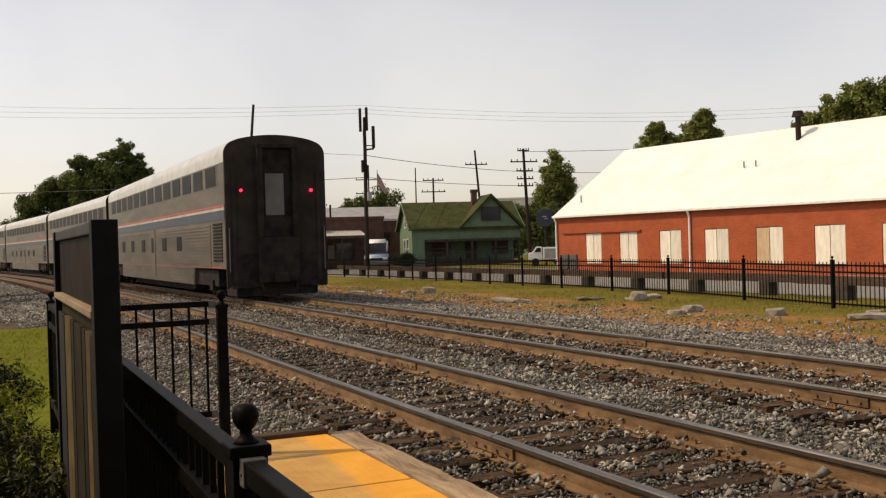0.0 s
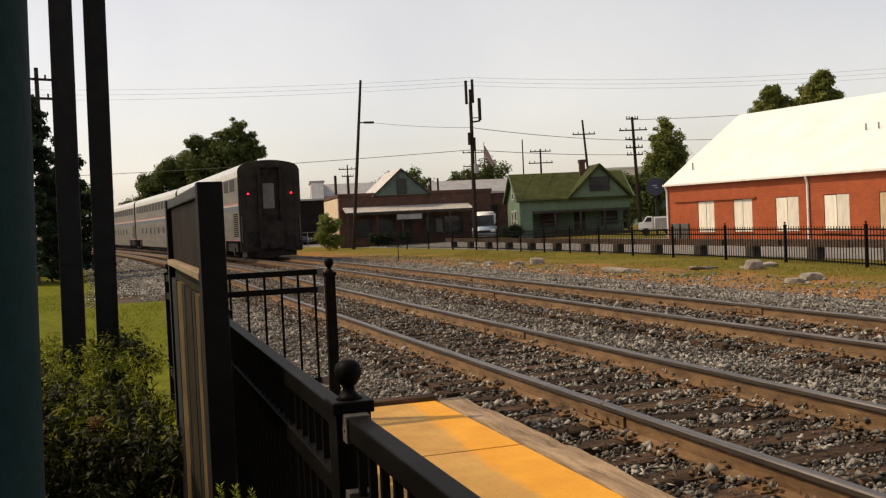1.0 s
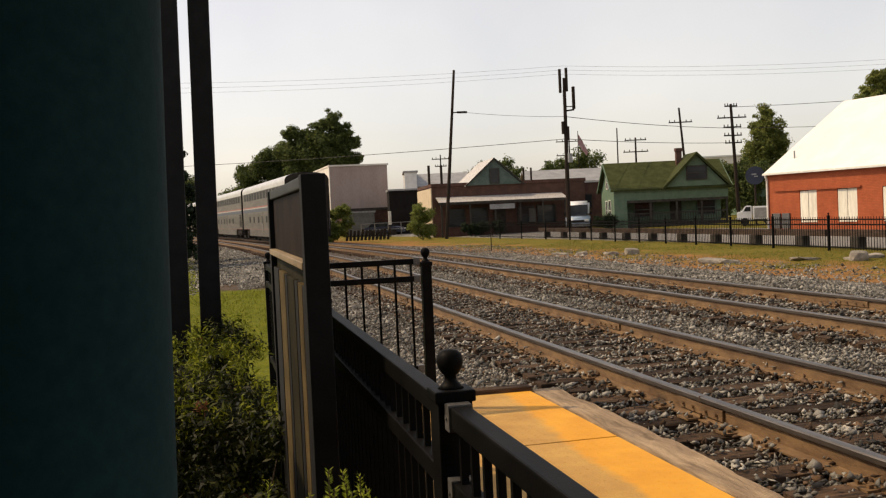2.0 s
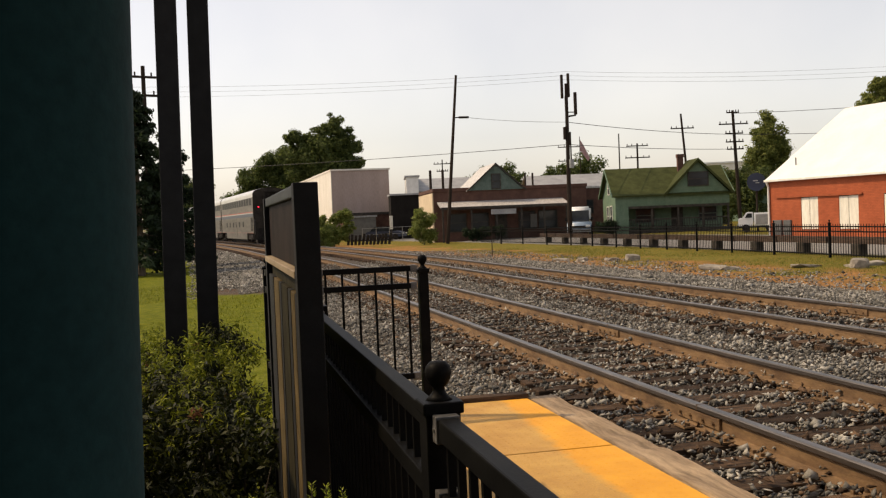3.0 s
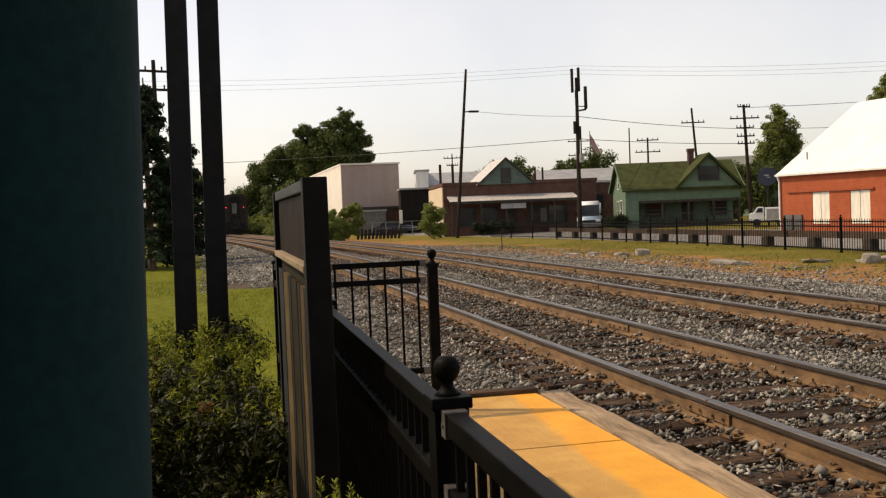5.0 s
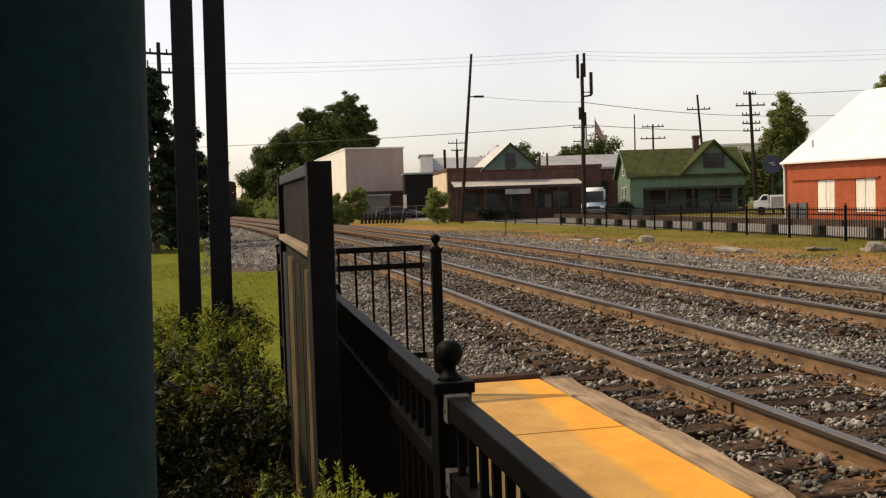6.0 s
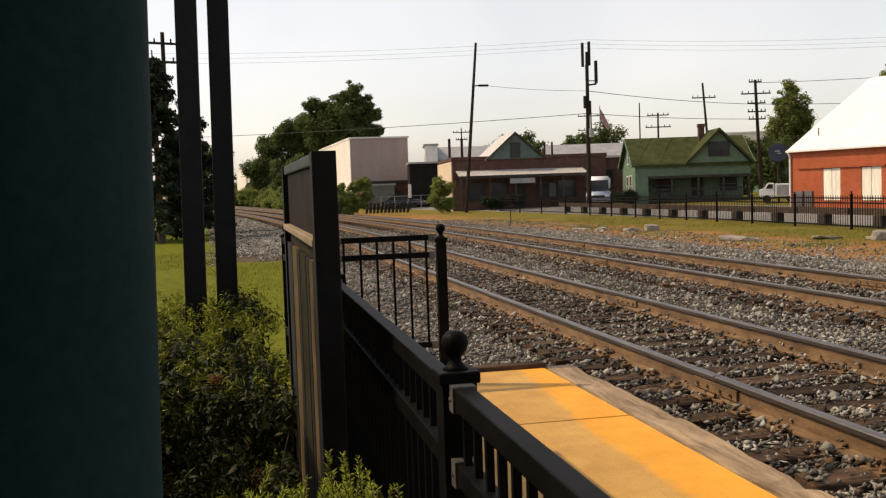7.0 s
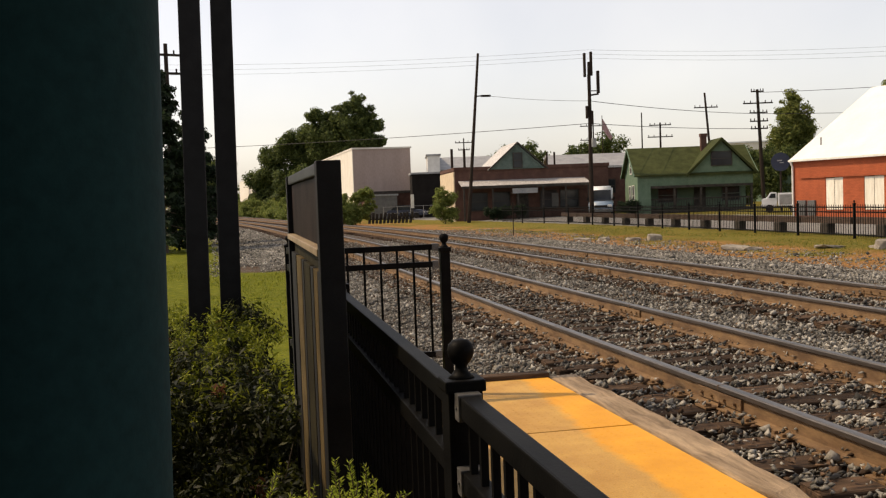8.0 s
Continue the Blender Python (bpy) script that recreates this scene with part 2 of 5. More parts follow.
M["needle"] = leafy("conifer_needles", (0.010, 0.020, 0.010), (0.02, 0.035, 0.016), (0.035, 0.055, 0.025))
M["grass"] = leafy("grass_blades", (0.075, 0.10, 0.008), (0.14, 0.155, 0.012), (0.20, 0.185, 0.018))
M["dry_grass"] = leafy("dry_grass_blades", (0.07, 0.095, 0.012), (0.14, 0.15, 0.022), (0.26, 0.20, 0.045))
M["tail"] = glow("red_tail_light", (1.0, 0.02, 0.05), 3.5)
M["header_slate"] = material("dark_slate_header_paint", (0.02, 0.023, 0.025), (0.034, 0.038, 0.04), 4, 0.5, 0.05, spec=0.1)
M["sign_batten"] = material("weathered_tan_batten", (0.065, 0.048, 0.022), (0.13, 0.095, 0.046), 5, 0.7, 0.1, spec=0.05)
M["sign_olive"] = material("dark_olive_board", (0.018, 0.0155, 0.008), (0.036, 0.031, 0.016), 5, 0.7, 0.1, spec=0.05)
# White that carries the sunlight on the tin-roofed building's gable end.
M["sunlit_gable"] = material("sunlit_gable_wall", (0.62, 0.60, 0.56), (0.74, 0.72, 0.68), 1.2, 0.8, 0.1)
# Near-black walls that paint the shade inside the open shed.
M["shed_shade"] = material("shaded_shed_opening", (0.012, 0.010, 0.009), (0.018, 0.016, 0.014), 1.0, 0.9, 0.1, spec=0.1)
M["flag_red"] = material("faded_flag_cloth", (0.28, 0.13, 0.13), (0.38, 0.28, 0.28), 6, 0.8, 0)

# ---- small builders ----
def part(name, bm, mat, parent=None, label="", smooth=False):
    me = bpy.data.meshes.new(name)
    if smooth:
        for f in bm.faces:
            f.smooth = True
    bm.to_mesh(me)
    bm.free()
    ob = new(name, me)
    for one in (mat if isinstance(mat, (list, tuple)) else [mat]):
        me.materials.append(one)
    if parent is not None:
        ob.parent = parent
    return tagged(ob, label)


def mesh_part(name, verts, faces, mat, parent=None, label="", index=None):
    me = bpy.data.meshes.new(name)
    me.from_pydata([tuple(v) for v in verts], [], [tuple(f) for f in faces])
    ob = new(name, me)
    for one in (mat if isinstance(mat, (list, tuple)) else [mat]):
        me.materials.append(one)
    if index is not None:
        me.polygons.foreach_set("material_index", index)
    if parent is not None:
        ob.parent = parent
    return tagged(ob, label)


def thing(name, m, label, category, group="", kind=""):
    ob = new(name)
    ob.empty_display_size = 0.1
    ob.matrix_world = Matrix.Translation((0, 0, float(fall(m.translation.x, m.translation.y)))) @ m
    return tagged(ob, label, category, group, kind)


def box(bm, x0, x1, y0, y1, z0, z1, bevel=0.0, mat=0):
    vs = [bm.verts.new(p) for p in ((x0, y0, z0), (x1, y0, z0), (x1, y1, z0), (x0, y1, z0), (x0, y0, z1), (x1, y0, z1), (x1, y1, z1), (x0, y1, z1))]
    fs = [bm.faces.new([vs[i] for i in q]) for q in ((0, 3, 2, 1), (4, 5, 6, 7), (0, 1, 5, 4), (1, 2, 6, 5), (2, 3, 7, 6), (3, 0, 4, 7))]
    for f in fs:
        f.material_index = mat
    if bevel:
        bmesh.ops.bevel(bm, geom=list({e for f in fs for e in f.edges}), offset=bevel, segments=2, affect="EDGES", profile=0.6)
    return bm


def boxes(*specs, bevel=0.0):
    bm = bmesh.new()
    for s in specs:
        box(bm, *s, bevel=bevel)
    return bm


def rod(bm, a, b, r0, r1=None, n=8):
    a, b = Vector(a), Vector(b)
    r1 = r0 if r1 is None else r1
    w = (b - a).normalized()
    u = w.orthogonal().normalized()
    v = w.cross(u)
    ring = lambda c, r: [bm.verts.new(c + (u * math.cos(2 * math.pi * i / n) + v * math.sin(2 * math.pi * i / n)) * r) for i in range(n)]
    p, q = ring(a, r0), ring(b, r1)
    for i in range(n):
        bm.faces.new((p[i], p[(i + 1) % n], q[(i + 1) % n], q[i]))
    bm.faces.new(p[::-1]), bm.faces.new(q)
    return bm


def lathe(bm, profile, n=16, at=(0, 0, 0)):
    """Rings of (radius, height) round a vertical axis."""
    rings = [[bm.verts.new((at[0] + r * math.cos(2 * math.pi * i / n), at[1] + r * math.sin(2 * math.pi * i / n), at[2] + z)) for i in range(n)] for r, z in profile]
    for p, q in zip(rings, rings[1:]):
        for i in range(n):
            bm.faces.new((p[i], p[(i + 1) % n], q[(i + 1) % n], q[i])).smooth = n > 10
    bm.faces.new(rings[0][::-1]), bm.faces.new(rings[-1])
    return bm


def prism(bm, outline, a, b, axis="y"):
    """An outline in the plane across the axis, drawn out from a to b."""
    put = {"y": lambda p, t: (p[0], t, p[1]), "x": lambda p, t: (t, p[0], p[1]), "z": lambda p, t: (p[0], p[1], t)}[axis]
    p = [bm.verts.new(put(c, a)) for c in outline]
    q = [bm.verts.new(put(c, b)) for c in outline]
    n = len(outline)
    for i in range(n):
        bm.faces.new((p[i], p[(i + 1) % n], q[(i + 1) % n], q[i]))
    bm.faces.new(p[::-1]), bm.faces.new(q)
    bmesh.ops.recalc_face_normals(bm, faces=bm.faces)
    return bm


def tube(name, points, r, mat, parent=None):
    cu = bpy.data.curves.new(name, "CURVE")
    cu.dimensions, cu.bevel_depth, cu.bevel_resolution = "3D", r, 1
    sp = cu.splines.new("POLY")
    sp.points.add(len(points) - 1)
    for q, p in zip(sp.points, points):
        q.co = (*p, 1)
    cu.materials.append(mat)
    ob = new(name, cu)
    if parent is not None:
        ob.parent = parent
    return ob


# ---- the line of the railway ----
BEND, BEND_END, RADIUS = 30.0, 92.0, 650.0
TURN = (BEND_END - BEND) / RADIUS


def on_line(s, off, z=0.0):
    """The point s metres along the railway and off metres to its right: straight, a long left-hand curve, straight again."""
    if s < BEND:
        return Vector((off, s, z + float(fall(off, s))))
    a = (min(s, BEND_END) - BEND) / RADIUS
    more = max(0.0, s - BEND_END)
    x = -RADIUS + (RADIUS + off) * math.cos(a) - more * math.sin(a)
    y = BEND + (RADIUS + off) * math.sin(a) + more * math.cos(a)
    return Vector((x, y, z + float(fall(x, y))))


def heading(s):
    return math.degrees(min(max(0.0, s - BEND), BEND_END - BEND) / RADIUS)


def line_coords(x, y):
    """The way back: metres along the railway and to its right, for arrays."""
    x, y = np.asarray(x, float), np.asarray(y, float)
    a = np.arctan2(np.maximum(y - BEND, 0), np.maximum(x + RADIUS, 1.0))
    off = np.where(y > BEND, np.hypot(x + RADIUS, y - BEND) - RADIUS, x)
    along = np.where(y > BEND, BEND + a * RADIUS, y)
    u, v = x + RADIUS, y - BEND
    past = a > TURN
    off = np.where(past, u * math.cos(TURN) + v * math.sin(TURN) - RADIUS, off)
    along = np.where(past, BEND_END - u * math.sin(TURN) + v * math.cos(TURN), along)
    return along, off


TRACKS = (4.30, 7.93)


def fall(x, y):
    """The land rises gently to the right of the line of sight: metres at (x, y)."""
    return 0.01396 * np.clip(0.9613 * np.asarray(x, float) - 0.2756 * np.asarray(y, float), -14, 60)


def ground_height(x, y):
    s, o = line_coords(x, y)
    z = np.interp(o, [-60, -4, 0.2, 1.6, 2.6, 9.7, 11.2, 14.5, 22, 60], [-0.5, -0.36, -0.34, -0.27, -0.235, -0.235, -0.34, -0.55, -0.62, -0.6])
    return z + fall(x, y)


# ---- ground ----
def ground():
    xs = np.unique(np.concatenate([np.linspace(-3000, -60, 14), np.linspace(-60, -6, 28), np.linspace(-6, 24, 121), np.linspace(24, 90, 34), np.linspace(90, 3000, 14)]))
    ys = np.unique(np.concatenate([np.linspace(-3000, -30, 12), np.linspace(-30, 0, 31), np.linspace(0, 30, 121), np.linspace(30, 90, 121), np.linspace(90, 200, 56), np.linspace(200, 3000, 14)]))
    X, Y = np.meshgrid(xs, ys)
    Z = ground_height(X, Y)
    s, o = line_coords(X, Y)
    rng = np.random.default_rng(4)
    near = (np.abs(X) < 60) & (Y > -30) & (Y < 200)
    Z = Z + near * rng.normal(0, 0.012, Z.shape)
    nx, ny = len(xs), len(ys)
    idx = np.arange(nx * ny).reshape(ny, nx)
    faces = np.stack([idx[:-1, :-1], idx[:-1, 1:], idx[1:, 1:], idx[1:, :-1]], -1).reshape(-1, 4)
    me = bpy.data.meshes.new("ground")
    me.from_pydata(np.stack([X, Y, Z], -1).reshape(-1, 3).tolist(), [], faces.tolist())
    me.polygons.foreach_set("use_smooth", [True] * len(me.polygons))
    lawn_off = o + np.interp(s, [0, 27, 30, 60, 90], [-0.85, -0.85, 1.1, 1.1, 0.0])
    for name, val in (("off", o), ("lawn_off", lawn_off)):
        at = me.attributes.new(name, "FLOAT", "POINT")
        at.data.foreach_set("value", val.reshape(-1).astype(np.float32))
    ob = new("ground", me)
    m = bpy.data.materials.new("trackside_ground")
    m.use_nodes = True
    nt = m.node_tree
    bs = nt.nodes["Principled BSDF"]
    def attr(n):
        a = nt.nodes.new("ShaderNodeAttribute")
        a.attribute_name = n
        return a.outputs["Fac"]
    def calc(op, a, b=0.0, c=0.0):
        k = nt.nodes.new("ShaderNodeMath")
        k.operation = op
        for sock, v in zip(k.inputs, (a, b, c)):
            if isinstance(v, (int, float)):
                sock.default_value = v
            else:
                nt.links.new(v, sock)
        return k.outputs[0]
    off = calc("ADD", attr("off"), calc("MULTIPLY", calc("SUBTRACT", noise_node(nt, 0.35, 4), 0.5), 3.2))
    off2 = calc("ADD", attr("off"), calc("MULTIPLY", calc("SUBTRACT", noise_node(nt, 1.5, 4), 0.5), 0.8))
    off3 = calc("ADD", attr("lawn_off"), calc("MULTIPLY", calc("SUBTRACT", noise_node(nt, 1.5, 4), 0.5), 0.8))
    def step(v, a, b):
        k = nt.nodes.new("ShaderNodeMapRange")
        k.inputs[1].default_value, k.inputs[2].default_value = a, b
        nt.links.new(v, k.inputs[0])
        return k.outputs[0]
    fine = noise_node(nt, 38, 3)
    gravel = ramp_node(nt, fine, [(0.36, (0.03, 0.026, 0.022)), (0.5, (0.095, 0.083, 0.072)), (0.66, (0.22, 0.195, 0.17))])
    gravel = mix_node(nt, step(noise_node(nt, 0.7, 4), 0.45, 0.7), gravel, ramp_node(nt, fine, [(0.35, (0.035, 0.021, 0.014)), (0.65, (0.15, 0.085, 0.05))]))
    soil = ramp_node(nt, noise_node(nt, 14, 4), [(0.3, (0.19, 0.095, 0.034)), (0.7, (0.42, 0.215, 0.075))])
    turf = ramp_node(nt, noise_node(nt, 9, 5), [(0.3, (0.075, 0.085, 0.012)), (0.5, (0.15, 0.135, 0.022)), (0.7, (0.30, 0.18, 0.05))])
    lawn = ramp_node(nt, noise_node(nt, 5, 5), [(0.3, (0.08, 0.10, 0.007)), (0.7, (0.165, 0.17, 0.013))])
    road = ramp_node(nt, noise_node(nt, 4, 5), [(0.3, (0.20, 0.19, 0.18)), (0.7, (0.28, 0.27, 0.255))])
    col = mix_node(nt, step(off, 12.0, 13.4), gravel, soil)
    patch = step(noise_node(nt, 0.5, 4), 0.42, 0.56)
    col = mix_node(nt, calc("MULTIPLY", step(off, 14.2, 15.4), patch), col, turf)
    col = mix_node(nt, step(off, 17.0, 18.5), col, turf)
    col = mix_node(nt, step(off2, 22.6, 23.0), col, road)
    col = mix_node(nt, step(off2, 34.0, 34.5), col, turf)
    col = mix_node(nt, step(off3, 1.1, 0.6), col, lawn)
    nt.links.new(col, bs.inputs["Base Color"])
    bs.inputs["Roughness"].default_value = 0.95
    bs.inputs["Specular IOR Level"].default_value = 0.08
    bp = nt.nodes.new("ShaderNodeBump")
    bp.inputs["Strength"].default_value, bp.inputs["Distance"].default_value = 0.9, 0.05
    nt.links.new(fine, bp.inputs["Height"])
    nt.links.new(bp.outputs[0], bs.inputs["Normal"])
    me.materials.append(m)
    tagged(ob, "grey ballast, dry grass verge, lawn and street ground", "ground", kind="structure")


ground()


# ---- railway tracks ----
def sweep_rail(name, off, s_list, parent):
    """A flat-bottomed rail with foot, web and head; the head's top is worn bright."""
    prof = [(-0.075, -0.172), (0.075, -0.172), (0.075, -0.160), (0.012, -0.142), (0.010, -0.05), (0.036, -0.038), (0.036, -0.010), (0.028, 0.0), (-0.028, 0.0), (-0.036, -0.010), (-0.036, -0.038), (-0.010, -0.05), (-0.012, -0.142), (-0.075, -0.160)]
    n = len(prof)
    verts, faces, index = [], [], []
    for s in s_list:
        verts += [on_line(s, off + px, pz) for px, pz in prof]
    for k in range(len(s_list) - 1):
        for i in range(n):
            j = (i + 1) % n
            faces.append((k * n + i, k * n + j, (k + 1) * n + j, (k + 1) * n + i))
            index.append(1 if i in (6, 7, 8) else 2 if i in (4, 5, 9, 10) else 0)
    faces += [tuple(range(n))[::-1], tuple(range((len(s_list) - 1) * n, len(s_list) * n))]
    index += [0, 0]
    return mesh_part(name, verts, faces, [M["rust"], M["rail_head"], M["rail_side"]], parent, "rusty steel rail with a bright worn head", index)


def tie_mesh(seed):
    rng = random.Random(seed)
    bm = boxes((-1.30, 1.30, -0.115, 0.115, -0.36, -0.178), bevel=0.012)
    for v in bm.verts:
        v.co += Vector((rng.uniform(-0.015, 0.015), rng.uniform(-0.008, 0.008), rng.uniform(-0.008, 0.006)))
    me = bpy.data.meshes.new("tie")
    bm.to_mesh(me)
    bm.free()
    me.materials.append(M["tie"])
    return me


TIES = [tie_mesh(i) for i in range(6)]
bm = bmesh.new()
for dx in (-0.7525, 0.7525):
    box(bm, dx - 0.16, dx + 0.16, -0.09, 0.09, -0.178, -0.164)
    for sx in (-0.115, 0.115):
        for sy in (-0.05, 0.05):
            box(bm, dx + sx - 0.014, dx + sx + 0.014, sy - 0.014, sy + 0.014, -0.166, -0.142)
PLATES = bpy.data.meshes.new("tie_plate")
bm.to_mesh(PLATES)
bm.free()
PLATES.materials.append(M["rust"])


def railway(centre, label, seed):
    rng = random.Random(seed)
    top = thing("railway_track", pose(0, 0, 0), label, "railway track", "two parallel main tracks", "structure")
    s_list = [-25 + 2.0 * i for i in range(28)] + [31 + 3 * i for i in range(90)]
    for dx in (-0.7525, 0.7525):
        rail = sweep_rail("rail", centre + dx, s_list, top)
        for s in (6.9 + dx * 0.0, 18.8, 30.7):
            s += 0.0 if dx < 0 else 5.4
            side = boxes((centre + dx - 0.034, centre + dx - 0.011, s - 0.34, s + 0.34, -0.135, -0.052), (centre + dx + 0.011, centre + dx + 0.034, s - 0.34, s + 0.34, -0.135, -0.052), bevel=0.005)
            for k in (-0.26, -0.1, 0.1, 0.26):
                rod(side, (centre + dx - 0.055, s + k, -0.095), (centre + dx + 0.055, s + k, -0.095), 0.014, n=6)
            box(side, centre + dx - 0.037, centre + dx + 0.037, s - 0.004, s + 0.004, -0.04, 0.001)
            jb = part("joint_bar", side, M["rust"], rail, "bolted rail joint")
            jb.location.z = float(fall(centre + dx, s))
    for k in range(150):
        s = -4.0 + 0.52 * k + rng.uniform(-0.03, 0.03)
        ob = new("tie", TIES[rng.randrange(6)])
        ob.parent = top
        p = on_line(s, centre + rng.uniform(-0.06, 0.06), rng.uniform(-0.01, 0.004))
        ob.matrix_local = pose(*p, 0, 0, heading(s) + rng.uniform(-1.2, 1.2))
        pl = new("tie_plate", PLATES)
        pl.parent = top
        p = on_line(s, centre)
        pl.matrix_local = pose(*p, 0, 0, heading(s))
    far = bmesh.new()
    for k in range(300):
        s = 74.0 + 0.55 * k
        n0 = len(far.verts)
        box(far, -1.3, 1.3, -0.115, 0.115, -0.34, -0.18)
        far.verts.ensure_lookup_table()
        bmesh.ops.transform(far, matrix=pose(*on_line(s, centre), 0, 0, heading(s)), verts=far.verts[n0:])
    tagged(part("far_ties", far, M["tie"], top), kind="stuff")


railway(TRACKS[0], "main track with rusty rails and weathered timber ties", 1)
railway(TRACKS[1], "second main track with rusty rails on grey ballast", 2)


def stones():
    """Loose crushed stone between and beside the rails, dense and full near the platform, thinner far off."""
    rng = np.random.default_rng(7)
    ico = np.array([(1, 0, 0), (-1, 0, 0), (0, 1, 0), (0, -1, 0), (0, 0, 1), (0, 0, -1)], float)
    tri = np.array([(0, 2, 4), (2, 1, 4), (1, 3, 4), (3, 0, 4), (2, 0, 5), (1, 2, 5), (3, 1, 5), (0, 3, 5)])
    def field(name, n, s0, s1, o0, o1, size, mat, label, power=1.6, keep=None):
        s = s0 + (s1 - s0) * rng.random(n) ** power
        o = rng.uniform(o0, o1, n)
        ok = ~((o < 2.62) & (s < 7.5)) & ~((o < 1.65) & (s < 28.2))
        if keep is not None:
            ok &= keep(s, o, rng)
        s, o = s[ok], o[ok]
        n = len(s)
        P = np.array([on_line(a, b) for a, b in zip(s, o)])
        r = size * rng.lognormal(0, 0.32, n)
        tie = np.minimum(np.abs(o - TRACKS[0]), np.abs(o - TRACKS[1])) < 1.3
        P[:, 2] = ground_height(P[:, 0], P[:, 1]) + r * 0.25 + rng.uniform(0, 0.03, n)
        P[tie, 2] += rng.uniform(0.01, 0.05, tie.sum())
        over = tie & (np.abs((s + 4.0 + 0.26) % 0.52 - 0.26) < 0.13)
        P[over, 2] += 0.05
        V = ico[None] * (r[:, None, None] * rng.uniform(0.45, 1.35, (n, 6, 1)))
        V += rng.normal(0, 0.36, (n, 6, 3)) * r[:, None, None]
        V *= rng.uniform(0.6, 1.3, (n, 1, 3))
        a = rng.uniform(0, 2 * math.pi, n)
        c, q = np.cos(a)[:, None], np.sin(a)[:, None]
        V = np.stack([V[..., 0] * c - V[..., 1] * q, V[..., 0] * q + V[..., 1] * c, V[..., 2] * 0.8], -1) + P[:, None]
        F = tri[None] + 6 * np.arange(n)[:, None, None]
        me = bpy.data.meshes.new(name)
        me.vertices.add(n * 6)
        me.vertices.foreach_set("co", V.reshape(-1).astype(np.float32))
        me.loops.add(n * 24)
        me.loops.foreach_set("vertex_index", F.reshape(-1).astype(np.int32))
        me.polygons.add(n * 8)
        me.polygons.foreach_set("loop_start", np.arange(0, n * 24, 3, dtype=np.int32))
        me.polygons.foreach_set("loop_total", np.full(n * 8, 3, dtype=np.int32))
        me.update(calc_edges=True)
        me.materials.append(mat)
        tagged(new(name, me), label, "ballast", kind="stuff")
    def between(s, o, rng):
        crib = np.minimum(np.abs(o - TRACKS[0]), np.abs(o - TRACKS[1])) < 1.25
        on_tie = crib & (np.abs((s + 4.0 + 0.26) % 0.52 - 0.26) < 0.13)
        return rng.random(len(s)) < np.where(on_tie, 0.2, np.where(crib, 0.95, 1.0))
    def by_rail(s, o, rng):
        d = np.minimum.reduce([np.abs(o - TRACKS[0] - 0.75), np.abs(o - TRACKS[0] + 0.75), np.abs(o - TRACKS[1] - 0.75), np.abs(o - TRACKS[1] + 0.75)])
        on_tie = np.abs((s + 4.0 + 0.26) % 0.52 - 0.26) < 0.13
        return rng.random(len(s)) < (np.exp(-d * 3.5) + 0.12) * np.where(on_tie, 0.25, 1.0)
    def spread(s, o, rng):
        start = 29.5 + 1.5 * np.sin(o * 2.3) + 0.8 * np.sin(o * 5.1 + 1.0)
        return rng.random(len(s)) < np.clip((s - start) / 2.5, 0, 1) * np.clip((o + 0.9) / 0.9, 0, 1)
    field("ballast_stones", 225000, 2.2, 42, 0.7, 12.8, 0.0185, M["stone"], "crushed grey ballast stones around the tracks", 1.7, between)
    field("rusty_ballast_stones", 60000, 2.2, 36, 2.4, 10.4, 0.020, M["stone_rusty"], "rust-stained ballast stones beside the rails", 1.4, by_rail)
    field("scattered_stones", 9000, 8, 60, 10.5, 16.5, 0.027, M["stone"], "loose stones thinning out onto the verge", 1.2)
    field("shoulder_stones", 24000, 28, 78, -0.9, 2.8, 0.030, M["stone"], "grey stones on the ballast shoulder", 1.2, spread)


stones()


# ---- platform ----
def platform():
    top = thing("platform", pose(0, 0, 0), "low concrete platform end with yellow and tan tactile pads", "platform", kind="structure")
    part("slab", boxes((0.62, 2.31, -6.0, 7.30, -0.5, 0.085), bevel=0.01), M["concrete"], top, "grey concrete slab")
    edge = boxes((2.332, 2.56, -6.0, 7.36, -0.30, 0.10), bevel=0.022)
    bmesh.ops.subdivide_edges(edge, edges=[e for e in edge.edges if e.calc_length() > 5], cuts=110)
    for v in edge.verts:
        k = noise.noise(Vector((v.co.x * 3, v.co.y * 1.7, v.co.z * 3)))
        v.co.x += 0.032 * k * (1 if v.co.x > 2.45 else 0.35)
        v.co.z += 0.016 * noise.noise(Vector((v.co.x * 9, v.co.y * 3.1, 5))) - 0.10 * max(0.0, noise.noise(Vector((v.co.x * 6, v.co.y * 5.0, 9))) - 0.22)
    part("edge_timber", edge, M["timber"], top, "splintered grey edge timber")
    part("end_timber", boxes((0.62, 2.325, 7.302, 7.43, -0.3, 0.135), bevel=0.012), M["tie"], top, "dark end board")
    dome = lambda bm, x, y: lathe(bm, [(0.009, 0.0), (0.007, 0.0012), (0.004, 0.0018)], 6, (x, y, 0.1))
    for y0, y1 in ((5.625, 7.295), (3.80, 5.605), (1.98, 3.78), (0.16, 1.96)):
        x0, x1 = 0.63, 2.308
        part("tactile_pad", boxes((x0, x1, y0, y1, 0.086, 0.1), bevel=0.003), M["pad"], top)
        if y0 > 3:
            bm = bmesh.new()
            for i in range(int((x1 - x0) / 0.06)):
                for j in range(int((y1 - y0) / 0.06)):
                    dome(bm, x0 + 0.03 + i * 0.06, y0 + 0.03 + j * 0.06)
            tagged(part("dome_relief", bm, M["pad"], top), kind="stuff")


platform()


